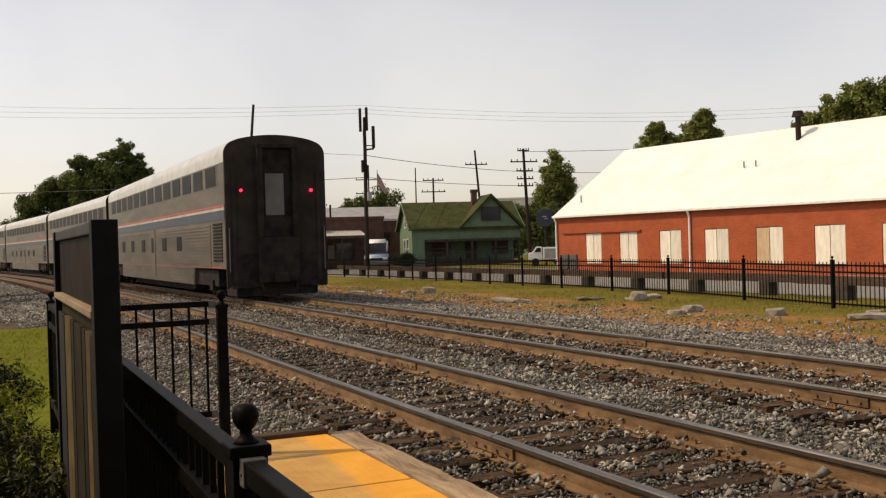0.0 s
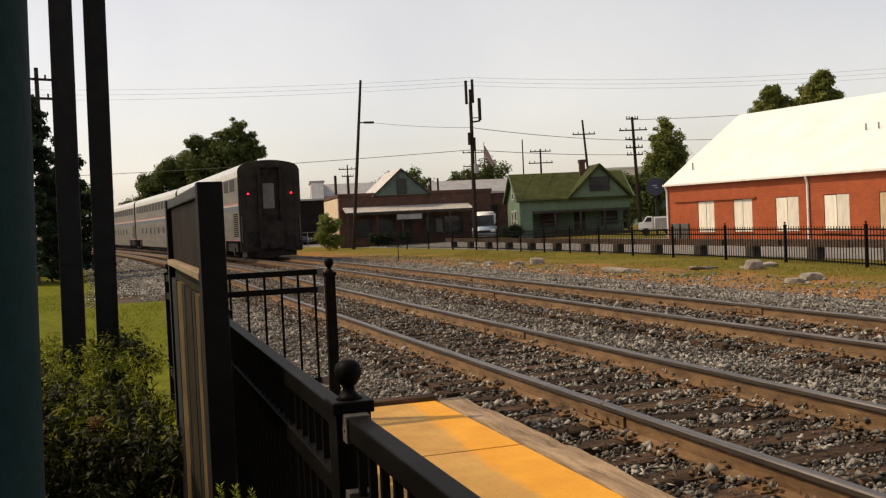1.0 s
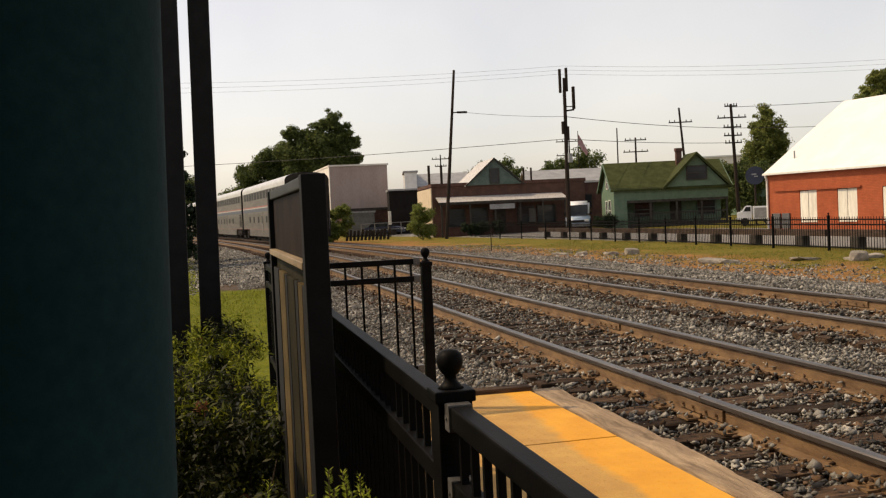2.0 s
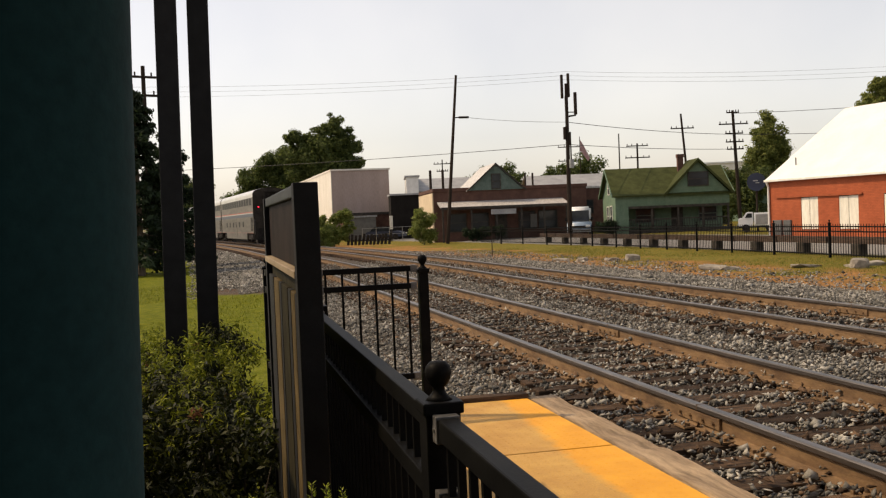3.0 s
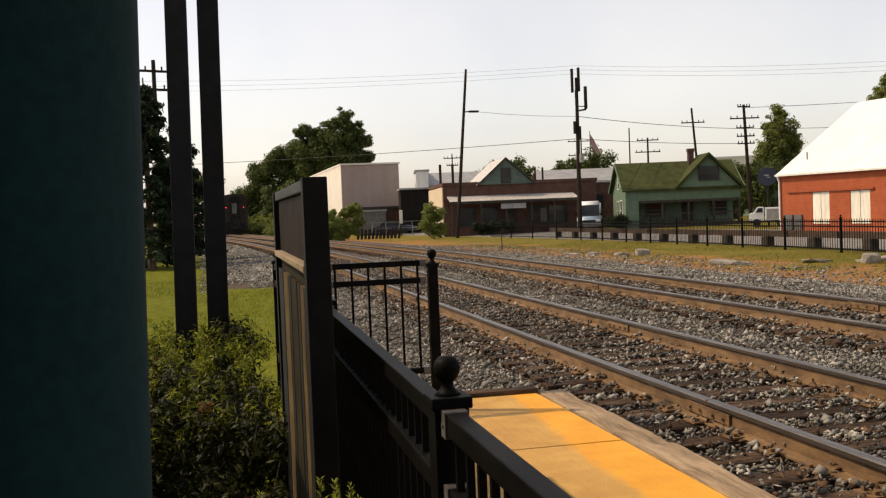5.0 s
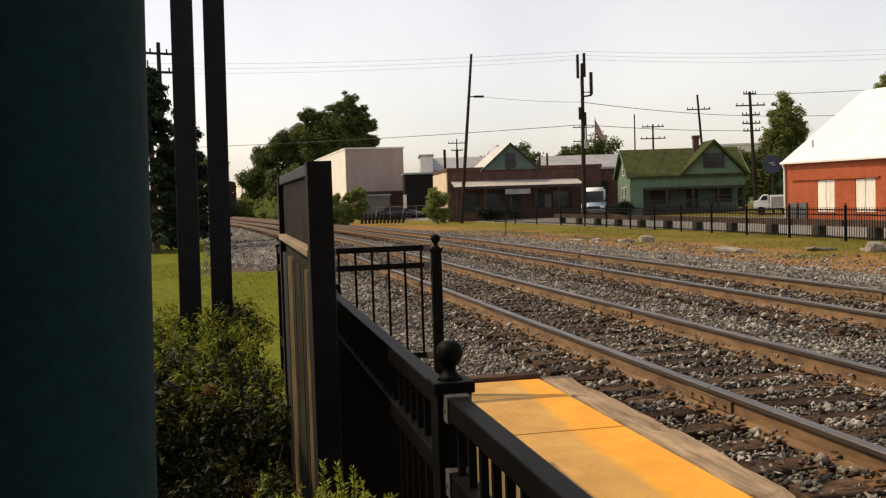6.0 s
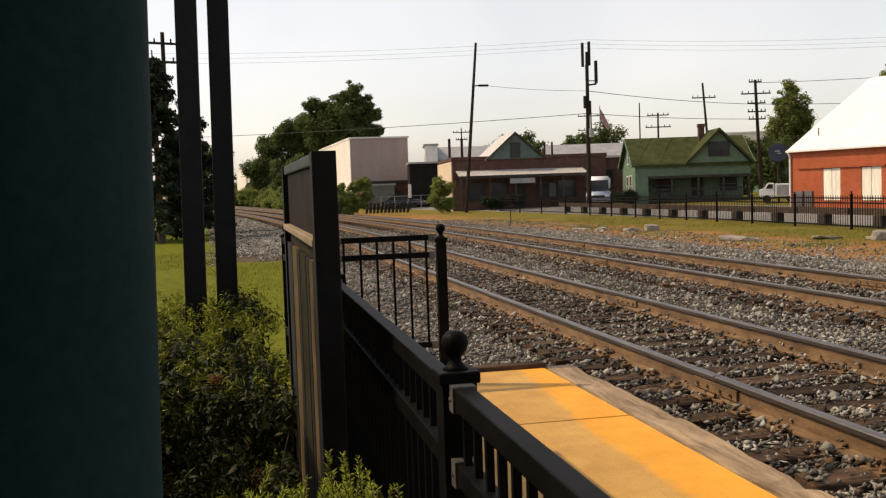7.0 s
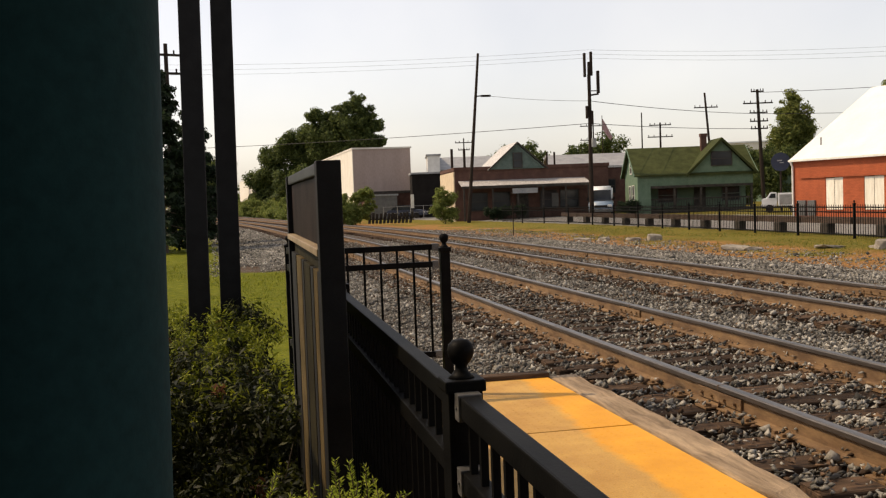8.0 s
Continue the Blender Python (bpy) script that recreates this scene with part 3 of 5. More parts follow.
# ---- near iron fence ----
def finial_post(name, x, y, z0, z1, w=0.088):
    """A square post with a moulded cap and a ball; z1 is the top of the ball."""
    bm = boxes((x - w / 2, x + w / 2, y - w / 2, y + w / 2, z0, z1 - 0.115), bevel=0.004)
    box(bm, x - w / 2 - 0.008, x + w / 2 + 0.008, y - w / 2 - 0.008, y + w / 2 + 0.008, z1 - 0.128, z1 - 0.098, 0.006)
    lathe(bm, [(0.036, -0.1), (0.024, -0.088), (0.016, -0.078), (0.015, -0.066), (0.022, -0.060), (0.031, -0.045), (0.034, -0.030), (0.031, -0.014), (0.020, -0.003), (0.006, 0.0)], 18, (x, y, z1))
    return name, bm


def fence_run(label, posts, rails, bottom, group, width=0.088, depth=0.055, bar=0.009):
    """posts: (x, y, foot, top). Rails at the given heights between each two posts, pickets down to the bottom rail."""
    top = thing("iron_fence", pose(0, 0, 0), label, "fence", group)
    for x, y, z0, z1 in posts:
        n, bm = finial_post("post", x, y, z0, z1, width)
        part(n, bm, M["black"], top, smooth=False)
    for (xa, ya, za, _), (xb, yb, zb, _) in zip(posts, posts[1:]):
        d = Vector((xb - xa, yb - ya, 0))
        L = d.length
        yaw = math.degrees(math.atan2(d.y, d.x))
        m = pose(xa, ya, 0, 0, 0, yaw)
        for z in rails:
            bm = boxes((0.046, L - 0.046, -depth * 0.44, depth * 0.44, z - depth, z), bevel=0.005)
            r = part("fence_rail", bm, M["black"], top)
            r.matrix_local = m
            for e in (0.046, L - 0.046 - 0.045):
                bm = boxes((e, e + 0.045, -depth * 0.55, depth * 0.55, z - depth - 0.007, z + 0.005), bevel=0.003)
                rod(bm, (e + 0.022, -0.034, z - 0.03), (e + 0.022, 0.034, z - 0.03), 0.006, n=6)
                part("bracket", bm, M["bracket"], r, "worn grey rail bracket")
        n = int((L - 0.1) / 0.107)
        pic = boxes((-bar, bar, -bar, bar, bottom, rails[0] - 0.02))
        me = bpy.data.meshes.new("picket")
        pic.to_mesh(me)
        pic.free()
        me.materials.append(M["black"])
        for i in range(n):
            ob = new("picket", me)
            ob.parent = top
            ob.matrix_local = m @ pose(0.05 + (i + 0.5) * (L - 0.1) / n, 0, 0)


fence_run("black iron picket fence with ball finials beside the hedge", [(0.55, -2.6, -0.3, 1.15), (0.55, 2.44, -0.3, 1.15), (0.56, 5.5, -0.3, 1.15), (0.57, 8.2, -0.3, 1.15), (0.58, 11.0, -0.3, 1.15)], (1.02, 0.835, 0.02), -0.06, "fences at the platform end")
fence_run("short black iron fence panel closing the platform end", [(0.66, 6.95, 0.02, 1.25), (1.46, 6.95, -0.3, 1.25)], (1.178, 1.055, 0.415), 0.38, "fences at the platform end", 0.068, 0.040, 0.0075)


def notice_board():
    top = thing("notice_board", pose(0, 0, 0), "black-framed station notice board with a tan lower panel", "notice board")
    part("post", boxes((0.288, 0.372, 3.40, 3.485, -0.34, 1.645), bevel=0.004), M["black_post"], top)
    part("post", boxes((0.292, 0.372, 5.40, 5.485, -0.34, 1.645), bevel=0.004), M["black_post"], top)
    part("header", boxes((0.300, 0.362, 3.488, 5.397, 1.60, 1.645), bevel=0.006), M["header_slate"], top, "dark slate header strip")
    part("display", boxes((0.318, 0.352, 3.488, 5.397, 1.345, 1.597)), M["sign_face"], top, "dim maroon notice display behind glass")
    part("sill", boxes((0.285, 0.365, 3.488, 5.397, 1.315, 1.342), bevel=0.004), M["sign_tan"], top, "light sill strip")
    part("lower_panel", boxes((0.322, 0.355, 3.488, 5.397, -0.1, 1.312)), M["sign_olive"], top, "dark olive boarded lower panel")
    for y, w, mat in ((3.60, 0.10, "black_post"), (3.72, 0.17, "sign_batten"), (3.92, 0.12, "black_post"), (4.08, 0.34, "sign_olive"), (4.46, 0.10, "black_post"), (4.60, 0.34, "sign_batten"), (5.0, 0.34, "black_post")):
        part("batten", boxes((0.300, 0.320, y, y + w, -0.1, 1.25), bevel=0.003), M[mat], top)


notice_board()


def sign_post(x, y, w, h):
    top = thing("black_post", pose(x, y, -0.36, 0, 0.7, 0), "tall plain black square post rising from the hedge", "post", "tall black posts")
    part("shaft", boxes((-w / 2, w / 2, -w / 2, w / 2, 0, h), bevel=0.006), M["black_post"], top)
    part("base_plate", boxes((-w * 0.9, w * 0.9, -w * 0.9, w * 0.9, -0.02, 0.02), bevel=0.004), M["black_post"], top)


sign_post(-0.31, 8.45, 0.17, 4.4)
sign_post(-0.06, 9.0, 0.18, 4.5)

bm = bmesh.new()
lathe(bm, [(0.19, -0.36), (0.19, 0.05), (0.15, 0.09), (0.15, 2.95), (0.19, 3.0), (0.19, 3.15)], 56, (0, 0, 0))
column = part("column", bm, M["teal"], smooth=True)
column.matrix_world = pose(-0.238, 1.04, 0, 0, 1.1, 0)
tagged(column, "dark teal painted round canopy column", "column", kind="structure")
# unseen station wall beside the camera, added to close the place and cut skylight
bm = boxes((-9.0, -1.0, -14.0, 1.0, -0.36, 3.6))
tagged(part("wall_station_unseen", bm, M["brown_wall"]), "unseen brown wall added for the station beside the camera", "wall", kind="structure")
# Unseen block, added so that its shadow falls on the hedge and fence.
bm = boxes((-6.0, -1.0, 2.95, 5.2, -0.4, 2.0))
tagged(part("wall_hedge_shade", bm, M["brown_wall"]), "unseen brown block added to shade the hedge and fence", "wall", kind="structure")
# Unseen roof, added to keep skylight off the front of the hedge.
bm = boxes((-0.998, 1.5, -14.0, 1.7, 3.16, 3.36))
tagged(part("ceiling_unseen_canopy", bm, M["dark_wood"]), "unseen dark canopy added over the camera", "ceiling", kind="structure")


# ---- leaves ----
def leaf_cloud(name, centres, radii, count, size, mat, parent=None, seed=0, flat=0.75, shell=0.55, label="", up=0.0, wide=0.45):
    """Many small bent leaves gathered round clump centres, thicker towards their skins."""
    rng = np.random.default_rng(seed)
    C, Rr = np.array(centres, float), np.array(radii, float)
    if Rr.ndim == 1:
        Rr = np.stack([Rr, Rr, Rr * flat], 1)
    w = Rr.prod(1) ** (2 / 3)
    k = rng.choice(len(C), count, p=w / w.sum())
    d = rng.normal(size=(count, 3))
    d /= np.linalg.norm(d, axis=1)[:, None]
    r = shell + (1 - shell) * rng.random(count) ** 0.6
    r *= 1 + 0.18 * rng.normal(size=count)
    P = C[k] + d * r[:, None] * Rr[k]
    n = d + rng.normal(size=(count, 3)) * 0.7 + np.array([0, 0, 0.35 + up])
    n /= np.linalg.norm(n, axis=1)[:, None]
    a = np.cross(n, rng.normal(size=(count, 3)))
    a /= np.linalg.norm(a, axis=1)[:, None]
    b = np.cross(n, a)
    s = size * rng.lognormal(0, 0.3, count)[:, None]
    V = np.stack([P - a * s, P + b * s * wide + n * s * 0.12, P + a * s, P - b * s * wide + n * s * 0.12], 1).reshape(-1, 3)
    me = bpy.data.meshes.new(name)
    me.vertices.add(count * 4)
    me.vertices.foreach_set("co", V.reshape(-1).astype(np.float32))
    me.loops.add(count * 4)
    me.loops.foreach_set("vertex_index", np.arange(count * 4, dtype=np.int32))
    me.polygons.add(count)
    me.polygons.foreach_set("loop_start", np.arange(0, count * 4, 4, dtype=np.int32))
    me.polygons.foreach_set("loop_total", np.full(count, 4, dtype=np.int32))
    me.update(calc_edges=True)
    me.materials.append(mat)
    ob = new(name, me)
    if parent is not None:
        ob.parent = parent
    return tagged(ob, label)


def tree(x, y, height, lobes, mat, label, leaves=5000, size=0.28, seed=0, trunk=0.28, group="trees beyond the railway", bare=0.3):
    """lobes: (dx, dy, z as a share of the height, radius). Each lobe becomes a bunch of uneven clumps on a limb."""
    rng = random.Random(seed)
    z0 = float(ground_height(x, y) - fall(x, y))
    top = thing("tree", pose(x, y, z0), label, "tree", group)
    bm = bmesh.new()
    mid = Vector((rng.uniform(-0.2, 0.2), rng.uniform(-0.2, 0.2), height * bare))
    rod(bm, (0, 0, -0.2), mid, trunk, trunk * 0.75, 9)
    cs, rs = [], []
    for dx, dy, zs, r in lobes:
        c = Vector((dx, dy, zs * height))
        rod(bm, mid - Vector((0, 0, 0.1)), c, trunk * 0.55, trunk * 0.12, 7)
        for _ in range(24):
            v = Vector((rng.gauss(0, 1), rng.gauss(0, 1), rng.gauss(0, 0.8))).normalized() * r * rng.uniform(0.3, 0.95)
            cs.append(c + v)
            rs.append(r * rng.uniform(0.26, 0.52))
            rod(bm, c, c + v, trunk * 0.12, trunk * 0.04, 5)
    part("trunk", bm, M["bark"], top, "brown trunk with bare limbs")
    leaf_cloud("crown", cs, rs, int(leaves * 3.4), size * 0.64, mat, top, seed, 0.85, 0.3)
    return top


# ---- hedge by the camera ----
def hedge():
    rng = random.Random(5)
    def bush(name, spots, leaves, size, mat, label, seed, wide=0.42):
        top = thing(name, pose(0, 0, 0), label, "hedge", "hedge plants by the platform")
        bm = bmesh.new()
        cs, rs = [], []
        for x, y, z, r in spots:
            for _ in range(7):
                v = Vector((rng.gauss(0, 1), rng.gauss(0, 1), rng.gauss(0.1, 0.8))).normalized() * r * rng.uniform(0.3, 1.0)
                cs.append((x + v.x, y + v.y, z + v.z * 0.9))
                rs.append(r * rng.uniform(0.25, 0.45))
                rod(bm, (x + v.x * 0.2, y + v.y * 0.2, -0.35), (x + v.x, y + v.y, z + v.z * 0.9), 0.009, 0.003, 5)
        tagged(part("woody_base", bm, M["bark"], top, "thin woody stems"), kind="stuff")
        leaf_cloud("foliage", cs, rs, leaves, size, mat, top, seed, 0.9, 0.25, wide=wide)
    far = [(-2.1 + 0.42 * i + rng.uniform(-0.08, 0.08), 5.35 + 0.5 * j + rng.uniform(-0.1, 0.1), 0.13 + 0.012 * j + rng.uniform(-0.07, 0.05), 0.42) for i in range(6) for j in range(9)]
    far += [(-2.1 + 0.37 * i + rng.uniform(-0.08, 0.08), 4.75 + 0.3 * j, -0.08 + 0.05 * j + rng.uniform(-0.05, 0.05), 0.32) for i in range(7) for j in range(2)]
    bush("hedge", far, 125000, 0.021, M["leaf_hedge_shaded"], "clipped evergreen hedge around the black posts", 11, 0.34)
    # Brighter leaves strewn over the top, their sunlight put into the colour.
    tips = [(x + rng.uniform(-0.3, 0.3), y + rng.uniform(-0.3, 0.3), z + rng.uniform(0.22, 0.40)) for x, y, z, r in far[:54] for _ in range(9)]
    top = thing("hedge_tips", pose(0, 0, 0), "yellow-green leaves along the hedge top, coloured bright as if sunlit", "hedge", "hedge plants by the platform")
    tagged(leaf_cloud("foliage", tips, [rng.uniform(0.03, 0.08) for _ in tips], 14000, 0.021, M["leaf_tip_lit"], top, 12, 1.3, 0.2, wide=0.25), kind="stuff")
    dry = [(x + rng.uniform(-0.3, 0.3), y + rng.uniform(-0.3, 0.3), z + rng.uniform(0.0, 0.36)) for x, y, z, r in far[::3]]
    tagged(leaf_cloud("dry_leaves", dry, [0.05] * len(dry), 900, 0.016, M["leaf_red"], top, 14, 1.0, 0.2, "reddish dry leaves", wide=0.3), kind="stuff")
    near = [(0.20, 1.62, 0.60, 0.22), (0.02, 1.62, 0.55, 0.2), (-0.15, 1.75, 0.5, 0.24), (0.0, 2.2, 0.35, 0.26), (0.25, 2.3, 0.35, 0.25), (-0.25, 2.3, 0.3, 0.28), (0.05, 2.7, 0.12, 0.3), (-0.1, 3.1, 0.05, 0.32), (0.15, 3.2, 0.0, 0.28), (-0.4, 2.9, 0.1, 0.3)]
    bush("hedge", near, 34000, 0.017, M["needle"], "bushy evergreen next to the iron fence", 13, 0.3)
    shoots = thing("yew_shoots", pose(0, 0, 0), "bright yellow-green new shoots on the evergreen bush", "hedge", "hedge plants by the platform")
    nr = np.random.default_rng(17)
    verts, faces = [], []
    bm = bmesh.new()
    for _ in range(290):
        base = np.array([nr.uniform(0.02, 0.27), nr.uniform(1.5, 1.85), nr.uniform(0.72, 0.95)])
        way = np.array([nr.normal(0, 0.45), nr.normal(0, 0.45), 1.0])
        way /= np.linalg.norm(way)
        reach = nr.uniform(0.04, 0.11)
        rod(bm, base, base + way * reach, 0.0022, 0.0012, 4)
        for k in range(64):
            c = base + way * reach * (k + 1) / 64
            d = np.cross(way, nr.normal(size=3))
            d = d / np.linalg.norm(d) * 0.8 + way * 0.55
            d /= np.linalg.norm(d)
            w = np.cross(d, nr.normal(size=3))
            w /= np.linalg.norm(w)
            L = nr.uniform(0.009, 0.014)
            n = len(verts)
            verts += [c - w * 0.0008, c + d * L * 0.5 - w * 0.0011, c + d * L, c + d * L * 0.5 + w * 0.0011]
            faces.append((n, n + 1, n + 2, n + 3))
    tagged(part("twig_bed", bm, M["bark"], shoots), kind="stuff")
    tagged(mesh_part("needles", verts, faces, M["leaf_shoot"], shoots), kind="stuff")


hedge()


def grass(name, n, region, size, mat, label, seed):
    """Blades in tufts over a stretch of ground."""
    rng = np.random.default_rng(seed)
    x0, x1, y0, y1 = region
    s, o = rng.uniform(y0, y1, n), rng.uniform(x0, x1, n)
    P = np.array([on_line(a, b) for a, b in zip(s, o)])
    P[:, 2] = ground_height(P[:, 0], P[:, 1])
    bare = (o < 2.5) & (((s > 27.5) & (o > -0.6)) | (o > 1.4))
    keep = ~bare & (np.array([noise.noise(Vector((p[0] * 0.35, p[1] * 0.25, seed))) for p in P]) > -0.12)
    P = P[keep]
    n = len(P)
    a = rng.uniform(0, 2 * math.pi, n)
    h = size * rng.lognormal(0, 0.35, n)
    w = np.stack([np.cos(a), np.sin(a), np.zeros(n)], 1) * (h * 0.10)[:, None]
    lean = np.stack([rng.normal(0, 0.35, n) * h, rng.normal(0, 0.35, n) * h, h], 1)
    V = np.stack([P - w, P + w, P + lean], 1).reshape(-1, 3)
    me = bpy.data.meshes.new(name)
    me.from_pydata(V.tolist(), [], np.arange(n * 3).reshape(-1, 3).tolist())
    me.materials.append(mat)
    tagged(new(name, me), label, "grass", kind="stuff")


grass("lawn_grass", 34000, (-6.0, 1.5, 7.5, 36), 0.045, M["grass"], "short green lawn beside the ballast", 3)
grass("verge_grass", 46000, (15.0, 22.5, 12, 58), 0.045, M["dry_grass"], "patchy dry grass verge along the street fence", 4)


# ---- street fence ----
def street_fence():
    pts = [(18.6, 10.8), (18.95, 14.6), (19.35, 18.8), (20.1, 22.9), (20.75, 27.3), (21.0, 31.0), (21.15, 34.8), (21.3, 38.3), (21.4, 41.6), (21.5, 44.9), (21.6, 48.2), (21.7, 51.6), (21.8, 55.4), (21.8, 59.0), (21.6, 63.0), (21.2, 67.0), (20.8, 71.0), (20.3, 75.0)]
    z = -0.6
    me = bpy.data.meshes.new("picket")
    bm = boxes((-0.009, 0.009, -0.009, 0.009, z + 0.06, z + 1.17))
    bm.to_mesh(me)
    bm.free()
    me.materials.append(M["black"])
    for (xa, ya), (xb, yb) in zip(pts, pts[1:]):
        L = math.hypot(xb - xa, yb - ya)
        top = thing("street_fence", pose(xa, ya, 0, 0, 0, math.degrees(math.atan2(yb - ya, xb - xa))), "black iron picket fence panel along the street verge", "fence", "street fence panels")
        n, bm = finial_post("post", 0, 0, z - 0.1, z + 1.32, 0.08)
        part(n, bm, M["black"], top)
        for h in (1.10, 0.93, 0.14):
            part("fence_rail", boxes((0.05, L - 0.05, -0.02, 0.02, z + h - 0.045, z + h)), M["black"], top)
        k = int(L / 0.15)
        for i in range(k):
            ob = new("picket", me)
            ob.parent = top
            ob.matrix_local = pose((i + 0.5) * L / k, 0, 0)


street_fence()


def barrier():
    """A low brown timber barrier along the street behind the fence."""
    for k in range(16):
        y = 12 + 3.5 * k
        x = 22.0 + 0.015 * (y - 12) if y > 22 else 21.0 + 0.1 * (y - 12)
        top = thing("street_barrier", pose(x, y, -0.61, 0, 0, 90 - 1.5), "low brown timber street barrier on dark blocks", "barrier", "street barrier sections")
        part("beam", boxes((0.02, 3.48, -0.09, 0.09, 0.41, 0.66), bevel=0.01), M["beam"], top)
        part("block", boxes((1.45, 1.95, -0.16, 0.16, 0.0, 0.408), bevel=0.02), M["dark_wood"], top, "dark supporting block")


barrier()


# ---- rocks on the verge ----
def rock(x, y, sx, sy, sz, yaw, seed, label, mat):
    rng = random.Random(seed)
    bm = bmesh.new()
    bmesh.ops.create_icosphere(bm, subdivisions=2, radius=1.0)
    for v in bm.verts:
        k = 1 + 0.35 * noise.noise(v.co * 1.4 + Vector((seed * 3.1, 0, 0)))
        v.co = Vector((max(-0.8, min(0.8, v.co.x * k)) * sx, max(-0.8, min(0.8, v.co.y * k)) * sy, max(-0.6, min(0.6, v.co.z * k)) * sz))
    ob = part("rock", bm, mat)
    ob.matrix_world = pose(x, y, float(ground_height(x, y)) + sz * 0.35, rng.uniform(-6, 6), rng.uniform(-6, 6), yaw)
    tagged(ob, label, "rock", "stone slabs on the verge")


ROCKS = [(15.3, 28.6, 0.75, 0.4, 0.16), (15.6, 28.2, 0.5, 0.35, 0.12), (16.2, 36.9, 0.45, 0.3, 0.3), (15.6, 37.6, 0.5, 0.3, 0.15), (14.7, 38.5, 0.4, 0.3, 0.18), (14.1, 39.4, 0.55, 0.3, 0.13), (18.3, 25.6, 0.4, 0.35, 0.34), (18.9, 26.2, 0.9, 0.45, 0.14), (17.6, 27.2, 0.8, 0.4, 0.10), (16.9, 18.2, 0.5, 0.3, 0.2), (17.4, 15.9, 0.7, 0.4, 0.16), (16.4, 20.6, 0.45, 0.35, 0.22), (15.6, 20.2, 0.35, 0.3, 0.15), (17.9, 16.2, 0.3, 0.25, 0.2)]
for i, (x, y, a, b, c) in enumerate(ROCKS):
    rock(x, y, a * 0.8, b * 0.8, c * 0.85, 17 * i % 80 - 40, i, "pale limestone slab lying on the dry verge", M["limestone"])


# ---- red brick building ----
def red_building():
    yaw = 8.7
    L, W, eave, ridge = 44.0, 11.0, 3.17, 6.98
    top = thing("brick_warehouse", pose(29.09, 48.23, -0.6, 0, 0, yaw - 90), "long red-painted brick warehouse with a white metal roof", "building")
    # local x runs along the front wall towards the camera, local y goes back
    wins = [(2.40, 1.22, 0), (5.02, 1.28, 0), (7.85, 1.42, 0), (10.75, 1.42, 0), (13.72, 1.45, 1), (16.75, 1.48, 0), (19.85, 1.5, 0), (22.9, 1.5, 0), (26.0, 1.5, 0), (29.1, 1.5, 0)]
    x = 0.0
    sill, head = 0.55, 2.20
    bm = bmesh.new()
    for wx, ww, _ in wins:
        box(bm, x, wx, 0, 0.3, 0, eave)
        box(bm, wx, wx + ww, 0, 0.3, 0, sill)
        box(bm, wx, wx + ww, 0, 0.3, head, eave)
        x = wx + ww
    box(bm, x, L, 0, 0.3, 0, eave)
    bmesh.ops.remove_doubles(bm, verts=bm.verts, dist=0.0005)
    part("front_wall", bm, M["brick"], top, "red-painted brick front wall")
    bm = bmesh.new()
    prism(bm, [(0.3, 0), (W, 0), (W, eave), (W / 2, ridge - 0.15), (0.3, eave)], 0.0, 0.3, "x")
    part("gable_wall", bm, M["brick"], top)
    bm = bmesh.new()
    prism(bm, [(0.3, 0), (W, 0), (W, eave), (W / 2, ridge - 0.15), (0.3, eave)], L - 0.3, L, "x")
    box(bm, 0.3, L - 0.3, W - 0.3, W, 0, eave)
    part("back_wall", bm, M["brick"], top)
    for wx, ww, tan in wins:
        w = part("boarded_window", boxes((wx, wx + ww, 0.05, 0.10, sill, head)), M["dark_wood"], top, "window boarded with whitewashed plywood")
        h = ww / 2
        part("board", boxes((wx + 0.03, wx + h - 0.015, 0.02, 0.048, sill + 0.02, head - 0.04), bevel=0.004), M["board_tan"] if tan else M["board"], w)
        part("board", boxes((wx + h + 0.015, wx + ww - 0.03, 0.026, 0.048, sill + 0.02, head - 0.02), bevel=0.004), M["board"], w)
        part("window_sill", boxes((wx - 0.06, wx + ww + 0.06, -0.05, 0.018, sill - 0.09, sill - 0.004)), M["brick"], w)
    # roof sheets with standing seams
    for side in (0, 1):
        bm = bmesh.new()
        y0, z0 = (-0.14, eave - 0.04) if side == 0 else (W + 0.14, eave - 0.04)
        bmr = [(y0, z0), (W / 2, ridge), (W / 2, ridge + 0.07), (y0, z0 + 0.07)]
        prism(bm, bmr, -0.12, L + 0.12, "x")
        part("roof", bm, M["white_roof"], top, "white standing-seam metal roof")
    part("gutter", boxes((-0.1, L + 0.1, -0.26, -0.145, eave - 0.09, eave + 0.02), bevel=0.02), M["white_trim"], top)
    for x in (0.05, 9.9, 24.5):
        bm = bmesh.new()
        rod(bm, (x, -0.08, 0.0), (x, -0.08, eave - 0.35), 0.055, n=8)
        rod(bm, (x, -0.08, eave - 0.36), (x, -0.2, eave - 0.08), 0.055, n=8)
        part("downpipe", bm, M["white_trim"], top, "white downpipe")
    part("ledge", boxes((0.6, 6.6, -0.09, -0.002, 2.20, 2.29)), M["brick"], top)
    part("vent_box", boxes((0.35, 1.0, -0.10, -0.002, 0.25, 1.05), bevel=0.02), M["bracket"], top)
    part("vent_box", boxes((1.15, 1.7, -0.10, -0.002, 0.25, 1.05), bevel=0.02), M["bracket"], top)
    bm = bmesh.new()
    cz = eave + (ridge - eave) * (4.5 + 0.14) / (W / 2 + 0.14)
    rod(bm, (12.7, 4.5, cz - 0.1), (12.7, 4.5, cz + 1.15), 0.13, n=12)
